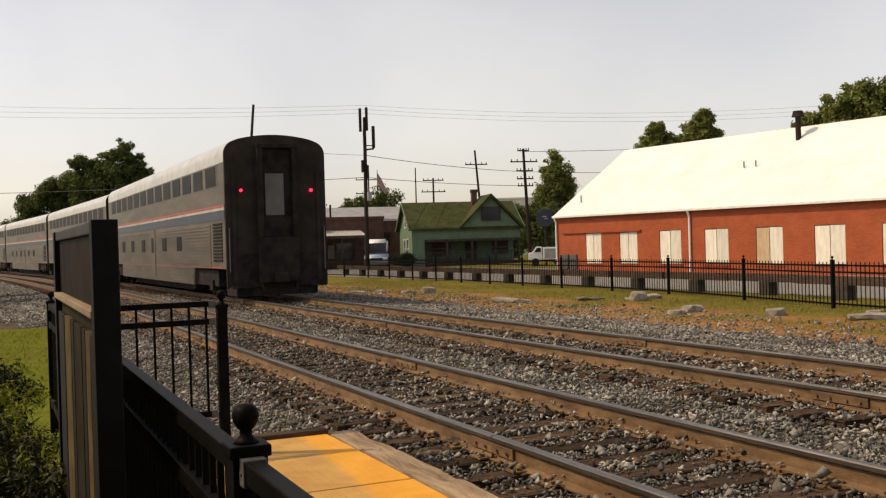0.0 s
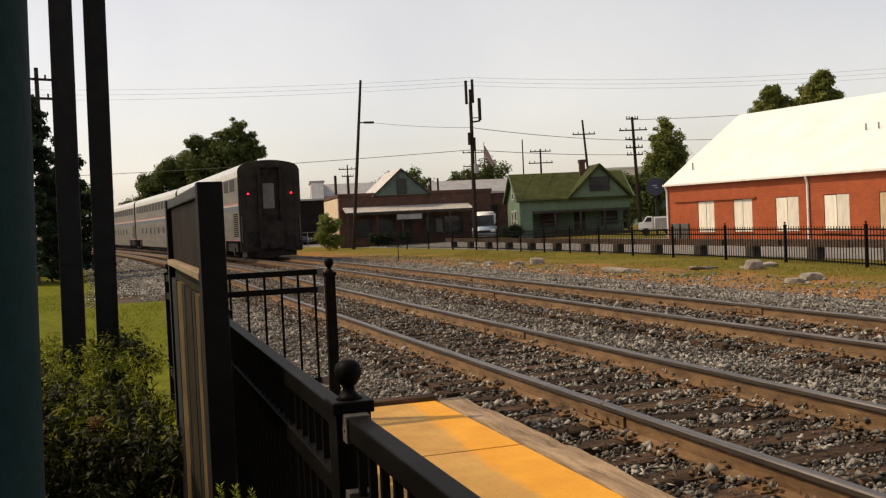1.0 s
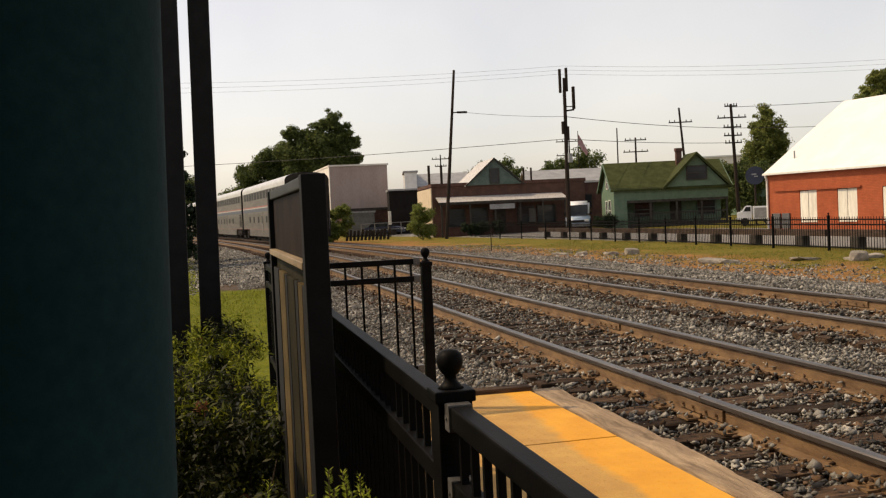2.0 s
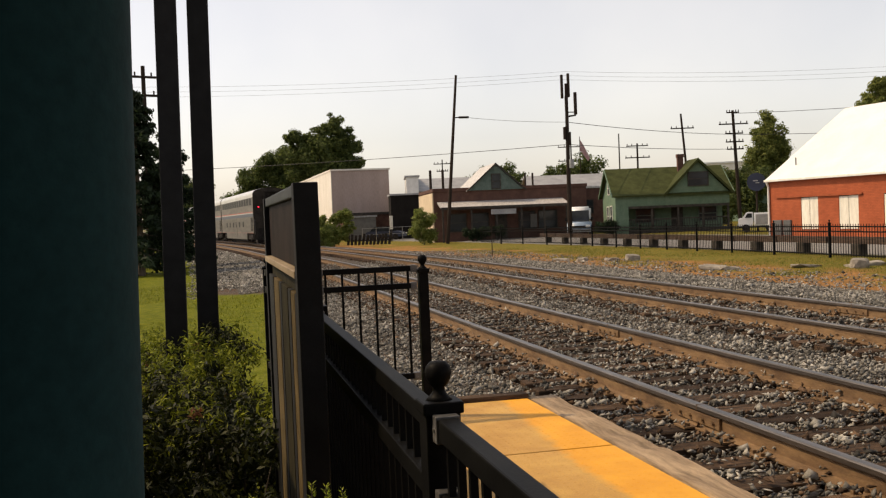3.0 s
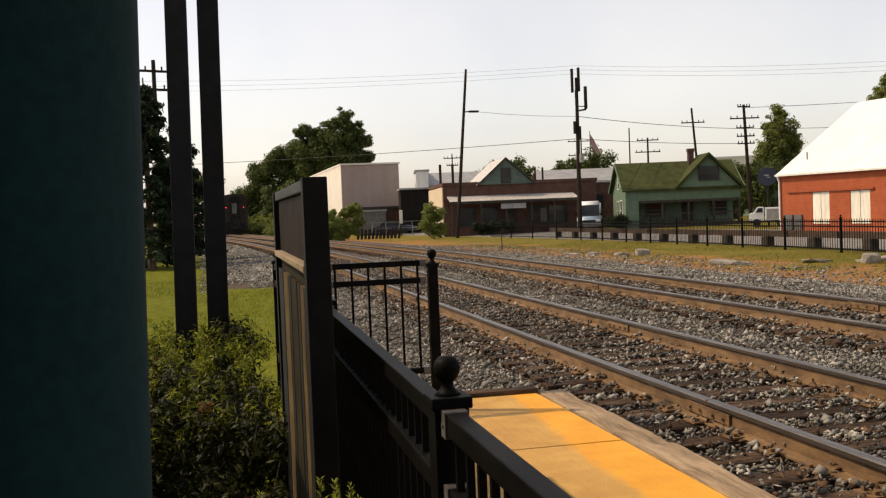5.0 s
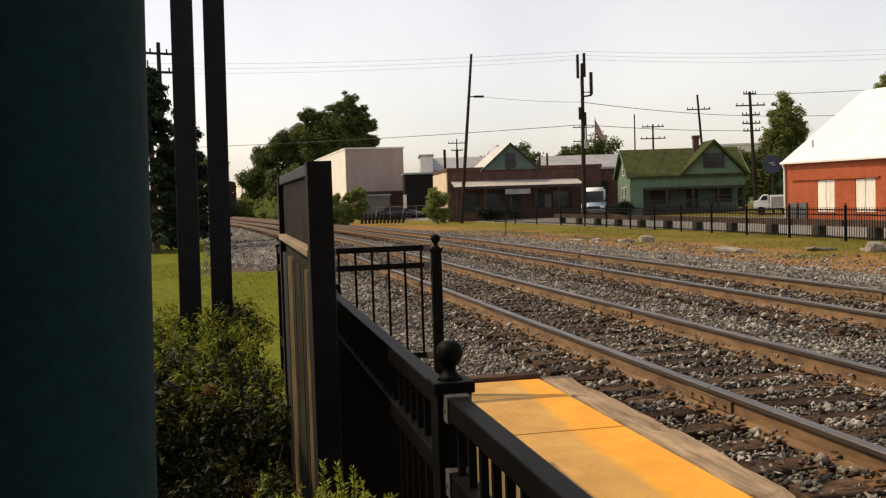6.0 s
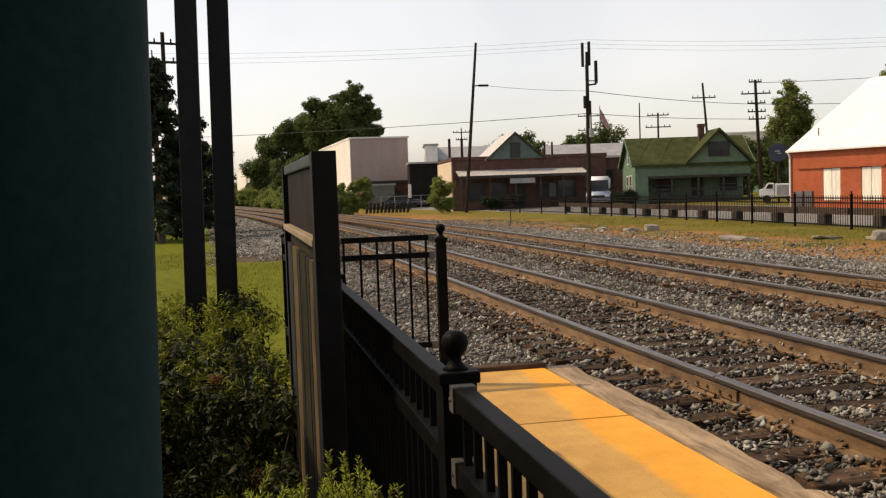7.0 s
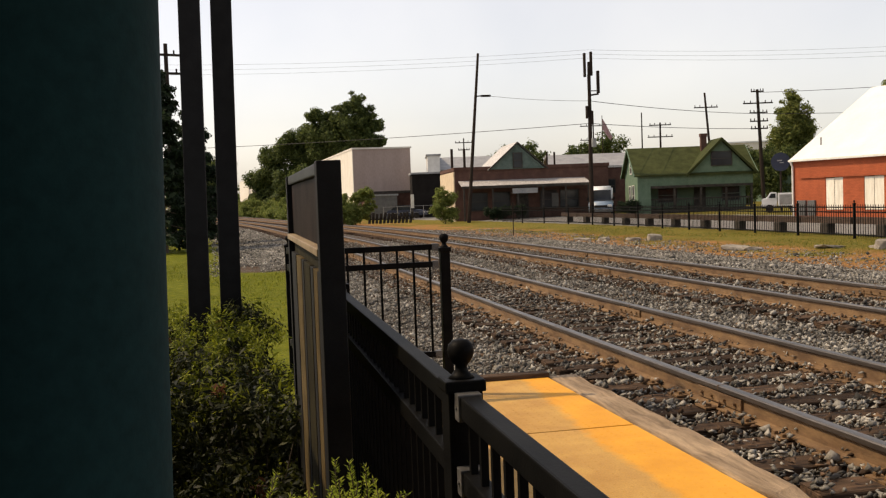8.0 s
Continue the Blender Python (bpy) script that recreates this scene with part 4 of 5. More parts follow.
    rod(bm, (12.7, 4.5, cz + 1.12), (12.7, 4.5, cz + 1.4), 0.30, 0.22, n=12)
    part("vent_pipe", bm, M["pole"], top, "rusty roof vent pipe")
    for k, x in enumerate((1.1, 11.0, 11.7)):
        bm = bmesh.new()
        rod(bm, (x, 0.9 if k == 0 else 2.6, 3.9 if k == 0 else 5.1), (x, 0.9 if k == 0 else 2.6, 4.3 if k == 0 else 5.4), 0.04, n=8)
        part("small_vent", bm, M["metal"], top)


red_building()


# ---- houses across the street ----
def window(parent, x, y, z, w, h, mat=None, axis="x"):
    """A framed window set into the plane y (or x for a side wall)."""
    def b(a0, a1, d0, d1, z0, z1):
        return (a0, a1, y + d0, y + d1, z0, z1) if axis == "x" else (y + d0, y + d1, a0, a1, z0, z1)
    pane = part("window", boxes(b(x, x + w, -0.02, 0.02, z, z + h)), M["glass"], parent)
    f = bmesh.new()
    for q in (b(x - 0.08, x, -0.05, 0.03, z - 0.08, z + h + 0.08), b(x + w, x + w + 0.08, -0.05, 0.03, z - 0.08, z + h + 0.08), b(x, x + w, -0.05, 0.03, z + h, z + h + 0.08), b(x, x + w, -0.05, 0.03, z - 0.08, z), b(x, x + w, -0.035, 0.025, z + h / 2 - 0.03, z + h / 2 + 0.03)):
        box(f, *q)
    part("frame", f, mat or M["white_trim"], pane)


def clap(bm, x0, x1, y, z0, z1, side="front"):
    """Overlapping boards on a wall face."""
    n = int((z1 - z0) / 0.2)
    for i in range(n):
        a, b = z0 + i * 0.2, z0 + i * 0.2 + 0.19
        if side == "front":
            box(bm, x0, x1, y - 0.02, y - 0.002, a, b)
        else:
            box(bm, y - 0.02, y - 0.002, x0, x1, a, b)


def green_house():
    """A cottage whose front porch is cut back under the upper wall."""
    top = thing("green_house", pose(31.8, 75.45, -0.6, 0, 0, -14), "pale green clapboard cottage with a green shingle roof", "house")
    W, D, e, r, deep, lintel = 9.1, 7.0, 3.2, 5.3, 2.3, 2.2
    bm = boxes((0, W, deep, D, 0, lintel), (0, W, 0, D, lintel + 0.003, e))
    prism(bm, [(0, e), (D, e), (D / 2, r)], 0.0, W, "x")
    box(bm, 0, 1.0, 0, deep - 0.003, 0, lintel)
    part("wall", bm, M["green_wall"], top)
    bm = bmesh.new()
    clap(bm, 0, D, 0, 0.2, e, "side")
    clap(bm, 0, W, 0, lintel + 0.05, e, "front")
    clap(bm, 0, 1.0, 0, 0.2, lintel, "front")
    tagged(part("clapboard", bm, M["green_wall"], top), kind="stuff")
    for y0, y1 in ((-0.35, D / 2), (D + 0.35, D / 2)):
        bm = bmesh.new()
        z0 = e - 0.2
        prism(bm, [(y0, z0), (y1, r + 0.02), (y1, r + 0.14), (y0, z0 + 0.12)], -0.35, W + 0.35, "x")
        part("roof", bm, M["green_roof"], top, "mossy green shingle roof")
    for x in (-0.37, W + 0.30):
        for s in (0, 1):
            y0 = -0.36 if s == 0 else D + 0.36
            bm = bmesh.new()
            prism(bm, [(y0, e - 0.24), (D / 2, r - 0.03), (D / 2, r + 0.15), (y0, e - 0.06)], x, x + 0.06, "x")
            part("bargeboard", bm, M["green_wall"], top)
    gx, gh, gr = 6.58, 2.5, 5.78
    bm = bmesh.new()
    prism(bm, [(gx - gh + 0.1, e), (gx + gh - 0.1, e), (gx, gr - 0.1)], -0.25, D / 2, "y")
    part("front_gable", bm, M["green_wall"], top)
    bm = bmesh.new()
    for k in range(12):
        z = e + 0.02 + 0.2 * k
        h = (gh - 0.12) * (1 - (z + 0.19 - e) / (gr - 0.1 - e))
        if h > 0.1:
            box(bm, gx - h, gx + h, -0.27, -0.252, z, z + 0.19)
    tagged(part("boarding", bm, M["green_wall"], top), kind="stuff")
    for s in (-1, 1):
        bm = bmesh.new()
        prism(bm, [(gx + s * (gh + 0.3), e - 0.22), (gx, gr), (gx, gr + 0.12), (gx + s * (gh + 0.3), e - 0.10)], -0.6, D / 2, "y")
        part("gable_roof", bm, M["green_roof"], top)
        bm = bmesh.new()
        prism(bm, [(gx + s * (gh + 0.3), e - 0.34), (gx, gr - 0.12), (gx, gr + 0.13), (gx + s * (gh + 0.3), e - 0.09)], -0.65, -0.602, "y")
        part("bargeboard", bm, M["green_roof"], top)
    window(top, gx - 0.75, -0.30, 3.75, 1.5, 1.0, M["dark_wood"])
    part("lintel_board", boxes((1.0, W, -0.03, -0.022, lintel - 0.16, lintel + 0.04)), M["dark_wood"], top)
    part("porch_floor", boxes((1.0, W, 0.02, deep - 0.004, 0, 0.35)), M["dark_wood"], top)
    for x in (2.9, 5.0, 7.0, 9.0):
        part("porch_post", boxes((x - 0.08, x + 0.08, 0.02, 0.18, 0.352, lintel)), M["dark_wood"], top)
    part("porch_rail", boxes((1.0, 9.0, 0.06, 0.12, 1.1, 1.2), (1.0, 9.0, 0.06, 0.12, 0.5, 0.56)), M["dark_wood"], top)
    for k in range(38):
        part("baluster", boxes((1.15 + k * 0.205, 1.19 + k * 0.205, 0.07, 0.11, 0.562, 1.098)), M["dark_wood"], top)
    window(top, 2.0, deep - 0.02, 0.9, 1.5, 1.1, M["gable_teal"])
    window(top, 7.2, deep - 0.02, 0.9, 1.4, 1.1, M["gable_teal"])
    part("door", boxes((4.9, 5.85, deep - 0.06, deep - 0.004, 0.36, 2.15)), M["dark_wood"], top, "dark front door")
    window(top, 1.7, -0.03, 0.75, 0.95, 1.55, None, "y")
    window(top, 3.6, -0.03, 0.75, 0.8, 1.5, None, "y")
    window(top, 2.9, -0.03, 3.35, 0.8, 1.0, None, "y")
    part("chimney", boxes((5.65, 6.1, 2.6, 3.1, 4.3, 6.3), (5.6, 6.15, 2.55, 3.15, 6.15, 6.42)), M["brown_wall"], top, "brick chimney")


green_house()


def brown_house():
    top = thing("brown_house", pose(19.2, 86.2, -0.6, 0, 0, -6), "brown brick storefront house with a tin porch roof and gable", "house")
    W, D, h = 13.8, 12.0, 4.45
    part("wall", boxes((0, W, 0, D, 0, h), (-0.08, W + 0.08, -0.1, D, h + 0.003, h + 0.28)), M["brown_wall"], top, "brown-red brick wall with a parapet")
    # Side sheet in tan, with its sunlit look put into the colour.
    part("side_wall", boxes((-0.1, -0.004, 0.05, D, 0, h - 0.1)), M["tan_wall"], top, "tan side wall, coloured pale as sunlit")
    gx, gh, gr = 5.6, 2.55, 6.75
    bm = bmesh.new()
    prism(bm, [(gx - gh + 0.1, h), (gx + gh - 0.1, h), (gx, gr - 0.1)], -0.2, 6.0, "y")
    part("gable", bm, M["gable_teal"], top, "dull teal-green gable")
    for s in (-1, 1):
        bm = bmesh.new()
        prism(bm, [(gx + s * (gh + 0.12), h - 0.08), (gx, gr), (gx, gr + 0.07), (gx + s * (gh + 0.12), h - 0.01)], -0.38, 8.0, "y")
        part("gable_roof", bm, M["rust_roof"], top, "streaked tin gable roof")
        bm = bmesh.new()
        prism(bm, [(gx + s * (gh + 0.12), h - 0.16), (gx, gr - 0.09), (gx, gr + 0.08), (gx + s * (gh + 0.12), h + 0.0)], -0.43, -0.383, "y")
        part("bargeboard", bm, M["dark_wood"], top)
    window(top, gx - 0.35, -0.23, h + 0.15, 0.7, 1.2, M["dark_wood"])
    bm = bmesh.new()
    prism(bm, [(-2.4, 2.95), (-0.02, 3.45), (-0.02, 3.53), (-2.4, 3.03)], 0.3, 11.6, "x")
    part("porch_roof", bm, M["rust_roof"], top, "pale streaked tin porch roof")
    for x in (0.5, 3.0, 5.2, 7.4, 9.4, 11.4):
        part("porch_post", boxes((x - 0.07, x + 0.07, -2.3, -2.16, 0.0, 2.96)), M["dark_wood"], top)
    part("porch_fascia", boxes((0.3, 11.6, -2.42, -2.401, 2.80, 3.03)), M["dark_wood"], top)
    part("hanging_sign", boxes((4.7, 6.9, -2.35, -2.31, 2.28, 2.72)), M["grey_roof"], top, "faded hanging sign board")
    for x, w in ((1.2, 1.6), (3.4, 1.4), (7.6, 1.4), (9.4, 1.6)):
        window(top, x, -0.02, 0.9, w, 1.5, M["dark_wood"])
    part("door", boxes((5.4, 6.5, -0.06, -0.004, 0.05, 2.3)), M["dark_wood"], top, "dark shop door")
    part("window_box", boxes((8.6, 9.2, -0.12, -0.005, 1.0, 2.2)), M["door_grey"], top)
    for x in (0.25, 1.4):
        bm = bmesh.new()
        rod(bm, (x, 4, h), (x, 4, h + 2.1), 0.12, n=8)
        part("flue_pipe", bm, M["pole"], top)
    for x in (8.9, 9.6):
        bm = bmesh.new()
        rod(bm, (x, 3, h), (x, 3, h + 1.5), 0.09, n=8)
        part("flue_pipe", bm, M["pole"], top)


brown_house()


def block(name, m, w, d, h, wall, roof, label, pitch=0.0, windows=0, side=None):
    """A plain far building: walls, a flat or pitched roof, and its windows."""
    top = thing(name, m, label, "building", "far buildings")
    part("wall", boxes((0, w, 0, d, 0, h)), wall, top)
    # An optional sheet over the left wall, for a sunlit side in paler colour.
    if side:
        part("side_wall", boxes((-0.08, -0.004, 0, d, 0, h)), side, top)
    if pitch:
        for y0 in (-0.3, d + 0.3):
            bm = bmesh.new()
            prism(bm, [(y0, h - 0.1), (d / 2, h + pitch), (d / 2, h + pitch + 0.12), (y0, h + 0.02)], -0.3, w + 0.3, "x")
            part("roof", bm, roof, top)
        for x in (0.0, w - 0.2):
            bm = bmesh.new()
            prism(bm, [(0, h), (d, h), (d / 2, h + pitch)], x, x + 0.2, "x")
            part("gable", bm, wall, top)
    else:
        part("roof", boxes((-0.15, w + 0.15, -0.15, d + 0.15, h + 0.003, h + 0.2)), roof, top)
    for i in range(windows):
        x = (i + 0.5) * w / windows
        window(top, x - 0.45, -0.03, h * 0.45, 0.9, 1.2, M["dark_wood"])
    return top


shed = block("metal_shed", pose(14.94, 125.2, -0.5, 0, 0, 1), 7.3, 36.0, 8.55, M["shed_wall"], M["cream_sunlit"], "tall pinkish-beige metal shed, its side coloured paler as sunlit", side=M["cream_sunlit"])
part("lean_to", boxes((0.8, 8.4, -3.0, -0.01, 0, 2.9)), M["brown_wall"], shed, "low brown lean-to")
part("lean_to_roof", boxes((0.6, 8.6, -3.3, -0.01, 2.903, 3.2)), M["dark_wood"], shed)
part("white_post", boxes((7.2, 7.55, -3.1, -3.01, 0.4, 2.5)), M["white_trim"], shed)
# A closed box; the dark of the open front is its wall colour.
block("open_shed", pose(20.2, 113.3, -0.5, 0, 0, -8), 3.4, 7.0, 4.9, M["shed_shade"], M["grey_roof"], "solid dark box for the shaded inside of an open-fronted shed")
block("storage_container", pose(15.6, 116.0, -0.5, 0, 0, -8), 3.2, 6.0, 2.6, M["door_grey"], M["metal"], "grey storage container behind the bushes")
# Front in the darker siding and side in the pale one, as shaded and sunlit.
block("white_building", pose(4.3, 210, -0.5, 0, 0, 1.8), 6.0, 70.0, 8.0, M["shed_wall"], M["cream_sunlit"], "distant cream building beyond the trees", side=M["cream_sunlit"])
block("row_building", pose(24.6, 121.5, -0.6, 0, 0, -10), 7.0, 10.0, 5.6, M["brown_wall"], M["grey_roof"], "grey tin-roofed building behind the storefront", 1.6)
# Block added beside the building above, as its sunlit gable end.
block("white_annex", pose(23.3, 119.5, -0.6, 0, 0, -10), 1.5, 8.0, 7.3, M["sunlit_gable"], M["grey_roof"], "narrow white block added for the tin-roofed building's sunlit gable end")
block("row_building", pose(34.0, 104, -0.6, 0, 0, -12), 10.0, 9.0, 4.6, M["brown_wall"], M["grey_roof"], "brown building with a grey pitched roof", 1.6, 3)
block("row_building", pose(31.5, 92, -0.6, 0, 0, -13), 5.5, 9.0, 4.3, M["brown_wall"], M["rust_roof"], "brown brick annex with a tin roof", 0.0, 2)
block("cream_building", pose(62.0, 122, -0.6, 0, 0, -20), 8.0, 10.0, 7.4, M["cream_sunlit"], M["white_roof"], "cream building far behind the houses", 0.0, 3)
block("green_shed", pose(56.0, 98, -0.6, 0, 0, -14), 8.0, 7.0, 4.8, M["green_wall"], M["green_roof"], "low shed with a green roof behind the cottage", 0.8)


# ---- vehicles ----
def van():
    """A high-roofed van seen from its nose: rounded roof, raked windscreen, short bonnet."""
    top = thing("van", pose(29.2, 77.0, -0.6, 0, 0, -22), "white and pale blue parked van with a high rounded roof", "vehicle", "parked vehicles")
    w, length, height = 1.95, 5.2, 2.45
    bm = bmesh.new()
    prism(bm, [(0, 0.38), (length, 0.38), (length, 1.25), (0.62, 1.25), (0.04, 1.02)], -w / 2, w / 2, "x")
    bmesh.ops.bevel(bm, geom=list(bm.edges), offset=0.09, segments=3, affect="EDGES")
    part("lower_body", bm, M["truck_blue"], top, "pale blue lower body and bonnet", True)
    bm = bmesh.new()
    prism(bm, [(0.62, 1.252), (length - 0.02, 1.252), (length - 0.1, height - 0.2), (length - 0.4, height), (2.0, height), (1.45, height - 0.08), (1.22, height - 0.30)], -w / 2 + 0.03, w / 2 - 0.03, "x")
    bmesh.ops.bevel(bm, geom=[e for e in bm.edges if abs(e.verts[0].co.x - e.verts[1].co.x) < 0.01], offset=0.16, segments=4, affect="EDGES")
    part("upper_body", bm, M["white"], top, "white upper body and roof", True)
    bm = bmesh.new()
    prism(bm, [(0.56, 1.27), (1.17, height - 0.32), (1.22, height - 0.32), (0.64, 1.27)], -w / 2 + 0.16, w / 2 - 0.16, "x")
    part("windscreen", bm, M["glass"], top)
    for s in (-1, 1):
        x = s * (w / 2 - 0.03)
        bm = bmesh.new()
        prism(bm, [(1.0, 1.32), (2.0, 1.32), (2.0, 1.95), (1.36, 1.95)], min(x, x + s * 0.012), max(x, x + s * 0.012), "x")
        part("side_window", bm, M["glass"], top)
        part("mirror", boxes((min(x + s * 0.02, x + s * 0.22), max(x + s * 0.02, x + s * 0.22), 0.95, 1.05, 1.30, 1.55), bevel=0.02), M["grime_dark"], top)
        part("headlight", boxes((s * 0.72 - 0.16, s * 0.72 + 0.16, -0.03, 0.06, 0.74, 0.94), bevel=0.02), M["white_trim"], top)
    part("grille", boxes((-0.5, 0.5, -0.02, 0.05, 0.70, 0.90), bevel=0.01), M["grime_dark"], top)
    part("bumper", boxes((-w / 2, w / 2, -0.12, 0.02, 0.36, 0.60), bevel=0.03), M["metal"], top)
    for x in (-w / 2 + 0.1, w / 2 - 0.1):
        for y in (0.9, length - 1.0):
            bm = bmesh.new()
            rod(bm, (x - 0.11, y, 0.34), (x + 0.11, y, 0.34), 0.34, n=20)
            wheel = part("wheel", bm, M["grime_dark"], top)
            bm = bmesh.new()
            rod(bm, (x - 0.118, y, 0.34), (x + 0.118, y, 0.34), 0.19, n=14)
            part("rim", bm, M["metal"], wheel)


van()


def small_truck():
    top = thing("box_truck", pose(36.85, 61.5, -0.6, 0, 0, -30), "small white box truck parked by the warehouse", "vehicle", "parked vehicles")
    part("cargo_box", boxes((-0.8, 0.8, 0, 1.5, 0.42, 1.30), bevel=0.03), M["white"], top)
    part("side_panel", boxes((-0.70, 0.30, -0.02, -0.002, 0.52, 1.20), bevel=0.006), M["grey_roof"], top, "pale grey side panel")
    bm = bmesh.new()
    prism(bm, [(-1.85, 0.40), (-0.86, 0.40), (-0.86, 1.36), (-1.30, 1.36), (-1.55, 0.98), (-1.85, 0.92)], 0.08, 1.42, "y")
    bmesh.ops.bevel(bm, geom=list(bm.edges), offset=0.04, segments=2, affect="EDGES")
    cab = part("cab", bm, M["white"], top)
    bm = bmesh.new()
    prism(bm, [(-1.42, 0.98), (-0.95, 0.98), (-0.95, 1.28), (-1.24, 1.28)], 0.06, 0.078, "y")
    part("side_window", bm, M["glass"], cab)
    part("bumper", boxes((-1.95, -1.853, 0.05, 1.45, 0.36, 0.52), bevel=0.02), M["metal"], cab)
    part("chassis", boxes((-1.8, 0.75, 0.3, 1.2, 0.30, 0.398)), M["grime_dark"], top)
    for x in (-1.35, 0.2):
        for y in (0.1, 1.4):
            bm = bmesh.new()
            rod(bm, (x, y - 0.09, 0.27), (x, y + 0.09, 0.27), 0.27, n=18)
            part("wheel", bm, M["grime_dark"], top)


small_truck()


def parked_car():
    top = thing("car", pose(20.3, 106.0, -0.5, 0, 0, 62), "dark parked car in front of the open shed", "vehicle", "parked vehicles")
    bm = bmesh.new()
    prism(bm, [(0, 0.30), (4.2, 0.30), (4.2, 0.80), (3.9, 0.92), (0.9, 0.92), (0.1, 0.78)], -0.85, 0.85, "x")
    bmesh.ops.bevel(bm, geom=list(bm.edges), offset=0.07, segments=2, affect="EDGES")
    part("body", bm, M["navy_sign"], top, "dark blue body")
    bm = bmesh.new()
    prism(bm, [(1.0, 0.921), (3.8, 0.921), (3.2, 1.42), (1.8, 1.42)], -0.72, 0.72, "x")
    bmesh.ops.bevel(bm, geom=list(bm.edges), offset=0.06, segments=2, affect="EDGES")
    part("cabin", bm, M["glass"], top, "dark glazed cabin")
    for x in (-0.6, 0.6):
        part("headlight", boxes((x - 0.15, x + 0.15, -0.02, 0.06, 0.58, 0.72), bevel=0.02), M["white_trim"], top)
    for x in (-0.78, 0.78):
        for y in (0.8, 3.4):
            bm = bmesh.new()
            rod(bm, (x - 0.1, y, 0.31), (x + 0.1, y, 0.31), 0.31, n=16)
            part("wheel", bm, M["grime_dark"], top)


parked_car()


def yard_fence():
    top = thing("yard_fence", pose(14.6, 98.5, -0.5, 0, 0, 38), "low galvanised pipe fence around the shed yard", "fence")
    for k in range(5):
        bm = bmesh.new()
        rod(bm, (k * 2.0, 0, -0.1), (k * 2.0, 0, 1.45), 0.035, n=8)
        part("post", bm, M["metal"], top)
    for z in (1.40, 0.75, 0.1):
        bm = bmesh.new()
        rod(bm, (0, 0.05, z), (8.0, 0.05, z), 0.022, n=6)
        part("rail", bm, M["metal"], top)


yard_fence()
stake = thing("marker_stake", pose(13.3, 47.0, -0.45), "thin dark steel stake standing in the verge", "post")
bm = bmesh.new()
rod(bm, (0, 0, -0.2), (0, 0, 1.6), 0.022, n=6)
part("rod", bm, M["pole"], stake)
part("tag", boxes((-0.05, 0.05, -0.035, -0.024, 1.3, 1.55)), M["pole"], stake)


# ---- poles and wires ----
def utility_pole(x, y, height, label, lean=(0, 0), arms=(), r=0.16, yaw=-12, insulators=True):
    z0 = -0.6
    top = thing("utility_pole", pose(x, y, z0), label, "utility pole", "utility poles")
    bm = bmesh.new()
    rod(bm, (0, 0, -0.3), (lean[0], lean[1], height), r, r * 0.62, 10)
    part("shaft", bm, M["pole"], top)
    for z, w in arms:
        k = z / height
        bm = boxes((-w / 2, w / 2, -0.06, 0.06, -0.06, 0.06))
        if insulators:
            for q in (-0.92, -0.5, 0.5, 0.92):
                rod(bm, (q * w / 2, 0, 0.06), (q * w / 2, 0, 0.26), 0.045, n=6)
        a = part("crossarm", bm, M["pole"], top)
        a.matrix_local = pose(lean[0] * k, lean[1] * k, z, 0, 0, yaw)
    return top


p1 = utility_pole(19.04, 80.85, 13.95, "leaning wooden street pole with a lamp arm", (1.42, 0.5), (), 0.165)
bm = bmesh.new()
rod(bm, (1.08, 0.35, 10.4), (1.7, 0.2, 10.45), 0.05, n=6)
box(bm, 1.45, 2.3, 0.08, 0.30, 10.33, 10.50, 0.04)
part("lamp_arm", bm, M["pole"], p1, "dark street lamp head on an arm")
p2 = utility_pole(28.3, 76.7, 12.4, "tall wooden pole carrying antenna panels", (0.1, 0), (), 0.2)
for dx, z, h in ((-0.30, 11.2, 1.9), (0.25, 11.3, 1.9), (0.02, 10.2, 1.2), (-0.2, 7.9, 1.0), (0.22, 7.4, 1.1)):
    part("antenna", boxes((dx - 0.09, dx + 0.09, -0.2, 0.02, z, z + h), bevel=0.02), M["pole"], p2)
bm = boxes((0.72, 0.95, -0.1, 0.1, 9.9, 11.7), bevel=0.03)
rod(bm, (0.1, 0, 9.75), (0.85, 0, 9.85), 0.07, n=6)
rod(bm, (0.1, 0, 10.1), (0.85, 0, 10.1), 0.04, n=6)
part("side_antenna", bm, M["pole"], p2, "slim dark antenna on a bracket")
bm = bmesh.new()
rod(bm, (0.25, -0.25, 5.6), (0.25, -0.25, 6.3), 0.2, n=10)
part("transformer", bm, M["metal"], p2)
utility_pole(49.6, 87.4, 10.9, "wooden power pole with stacked crossarms", (-0.5, 0), ((10.7, 1.2), (9.6, 2.8), (8.7, 1.7), (7.9, 1.7), (7.2, 1.6)), 0.2)
utility_pole(52.2, 102.4, 12.2, "leaning wooden power pole with a crossarm", (-1.0, 0), ((10.6, 2.6),), 0.17)
utility_pole(50.2, 112, 9.8, "short wooden pole with two crossarms", (0, 0), ((8.1, 3.0), (9.5, 2.6)), 0.16)
utility_pole(48.5, 130, 11.2, "far wooden pole with a wide double crossarm", (0, 0), ((10.9, 3.6), (9.0, 3.6)), 0.14)
utility_pole(53.0, 124, 12.0, "thin far street pole", (0, 0), (), 0.12)
utility_pole(-3.2, 57.0, 11.2, "wooden pole with two crossarms among the conifers", (0, 0), ((10.6, 1.8), (9.6, 2.2)), 0.17, 20)
utility_pole(31.5, 135, 10.2, "far pole with a crossarm over the roofs", (0, 0), ((9.6, 2.4), (8.6, 1.6)), 0.13)
fl = thing("flagpole", pose(42.6, 111.2, -0.6), "thin flagpole with a limp faded flag", "flagpole")
bm = bmesh.new()
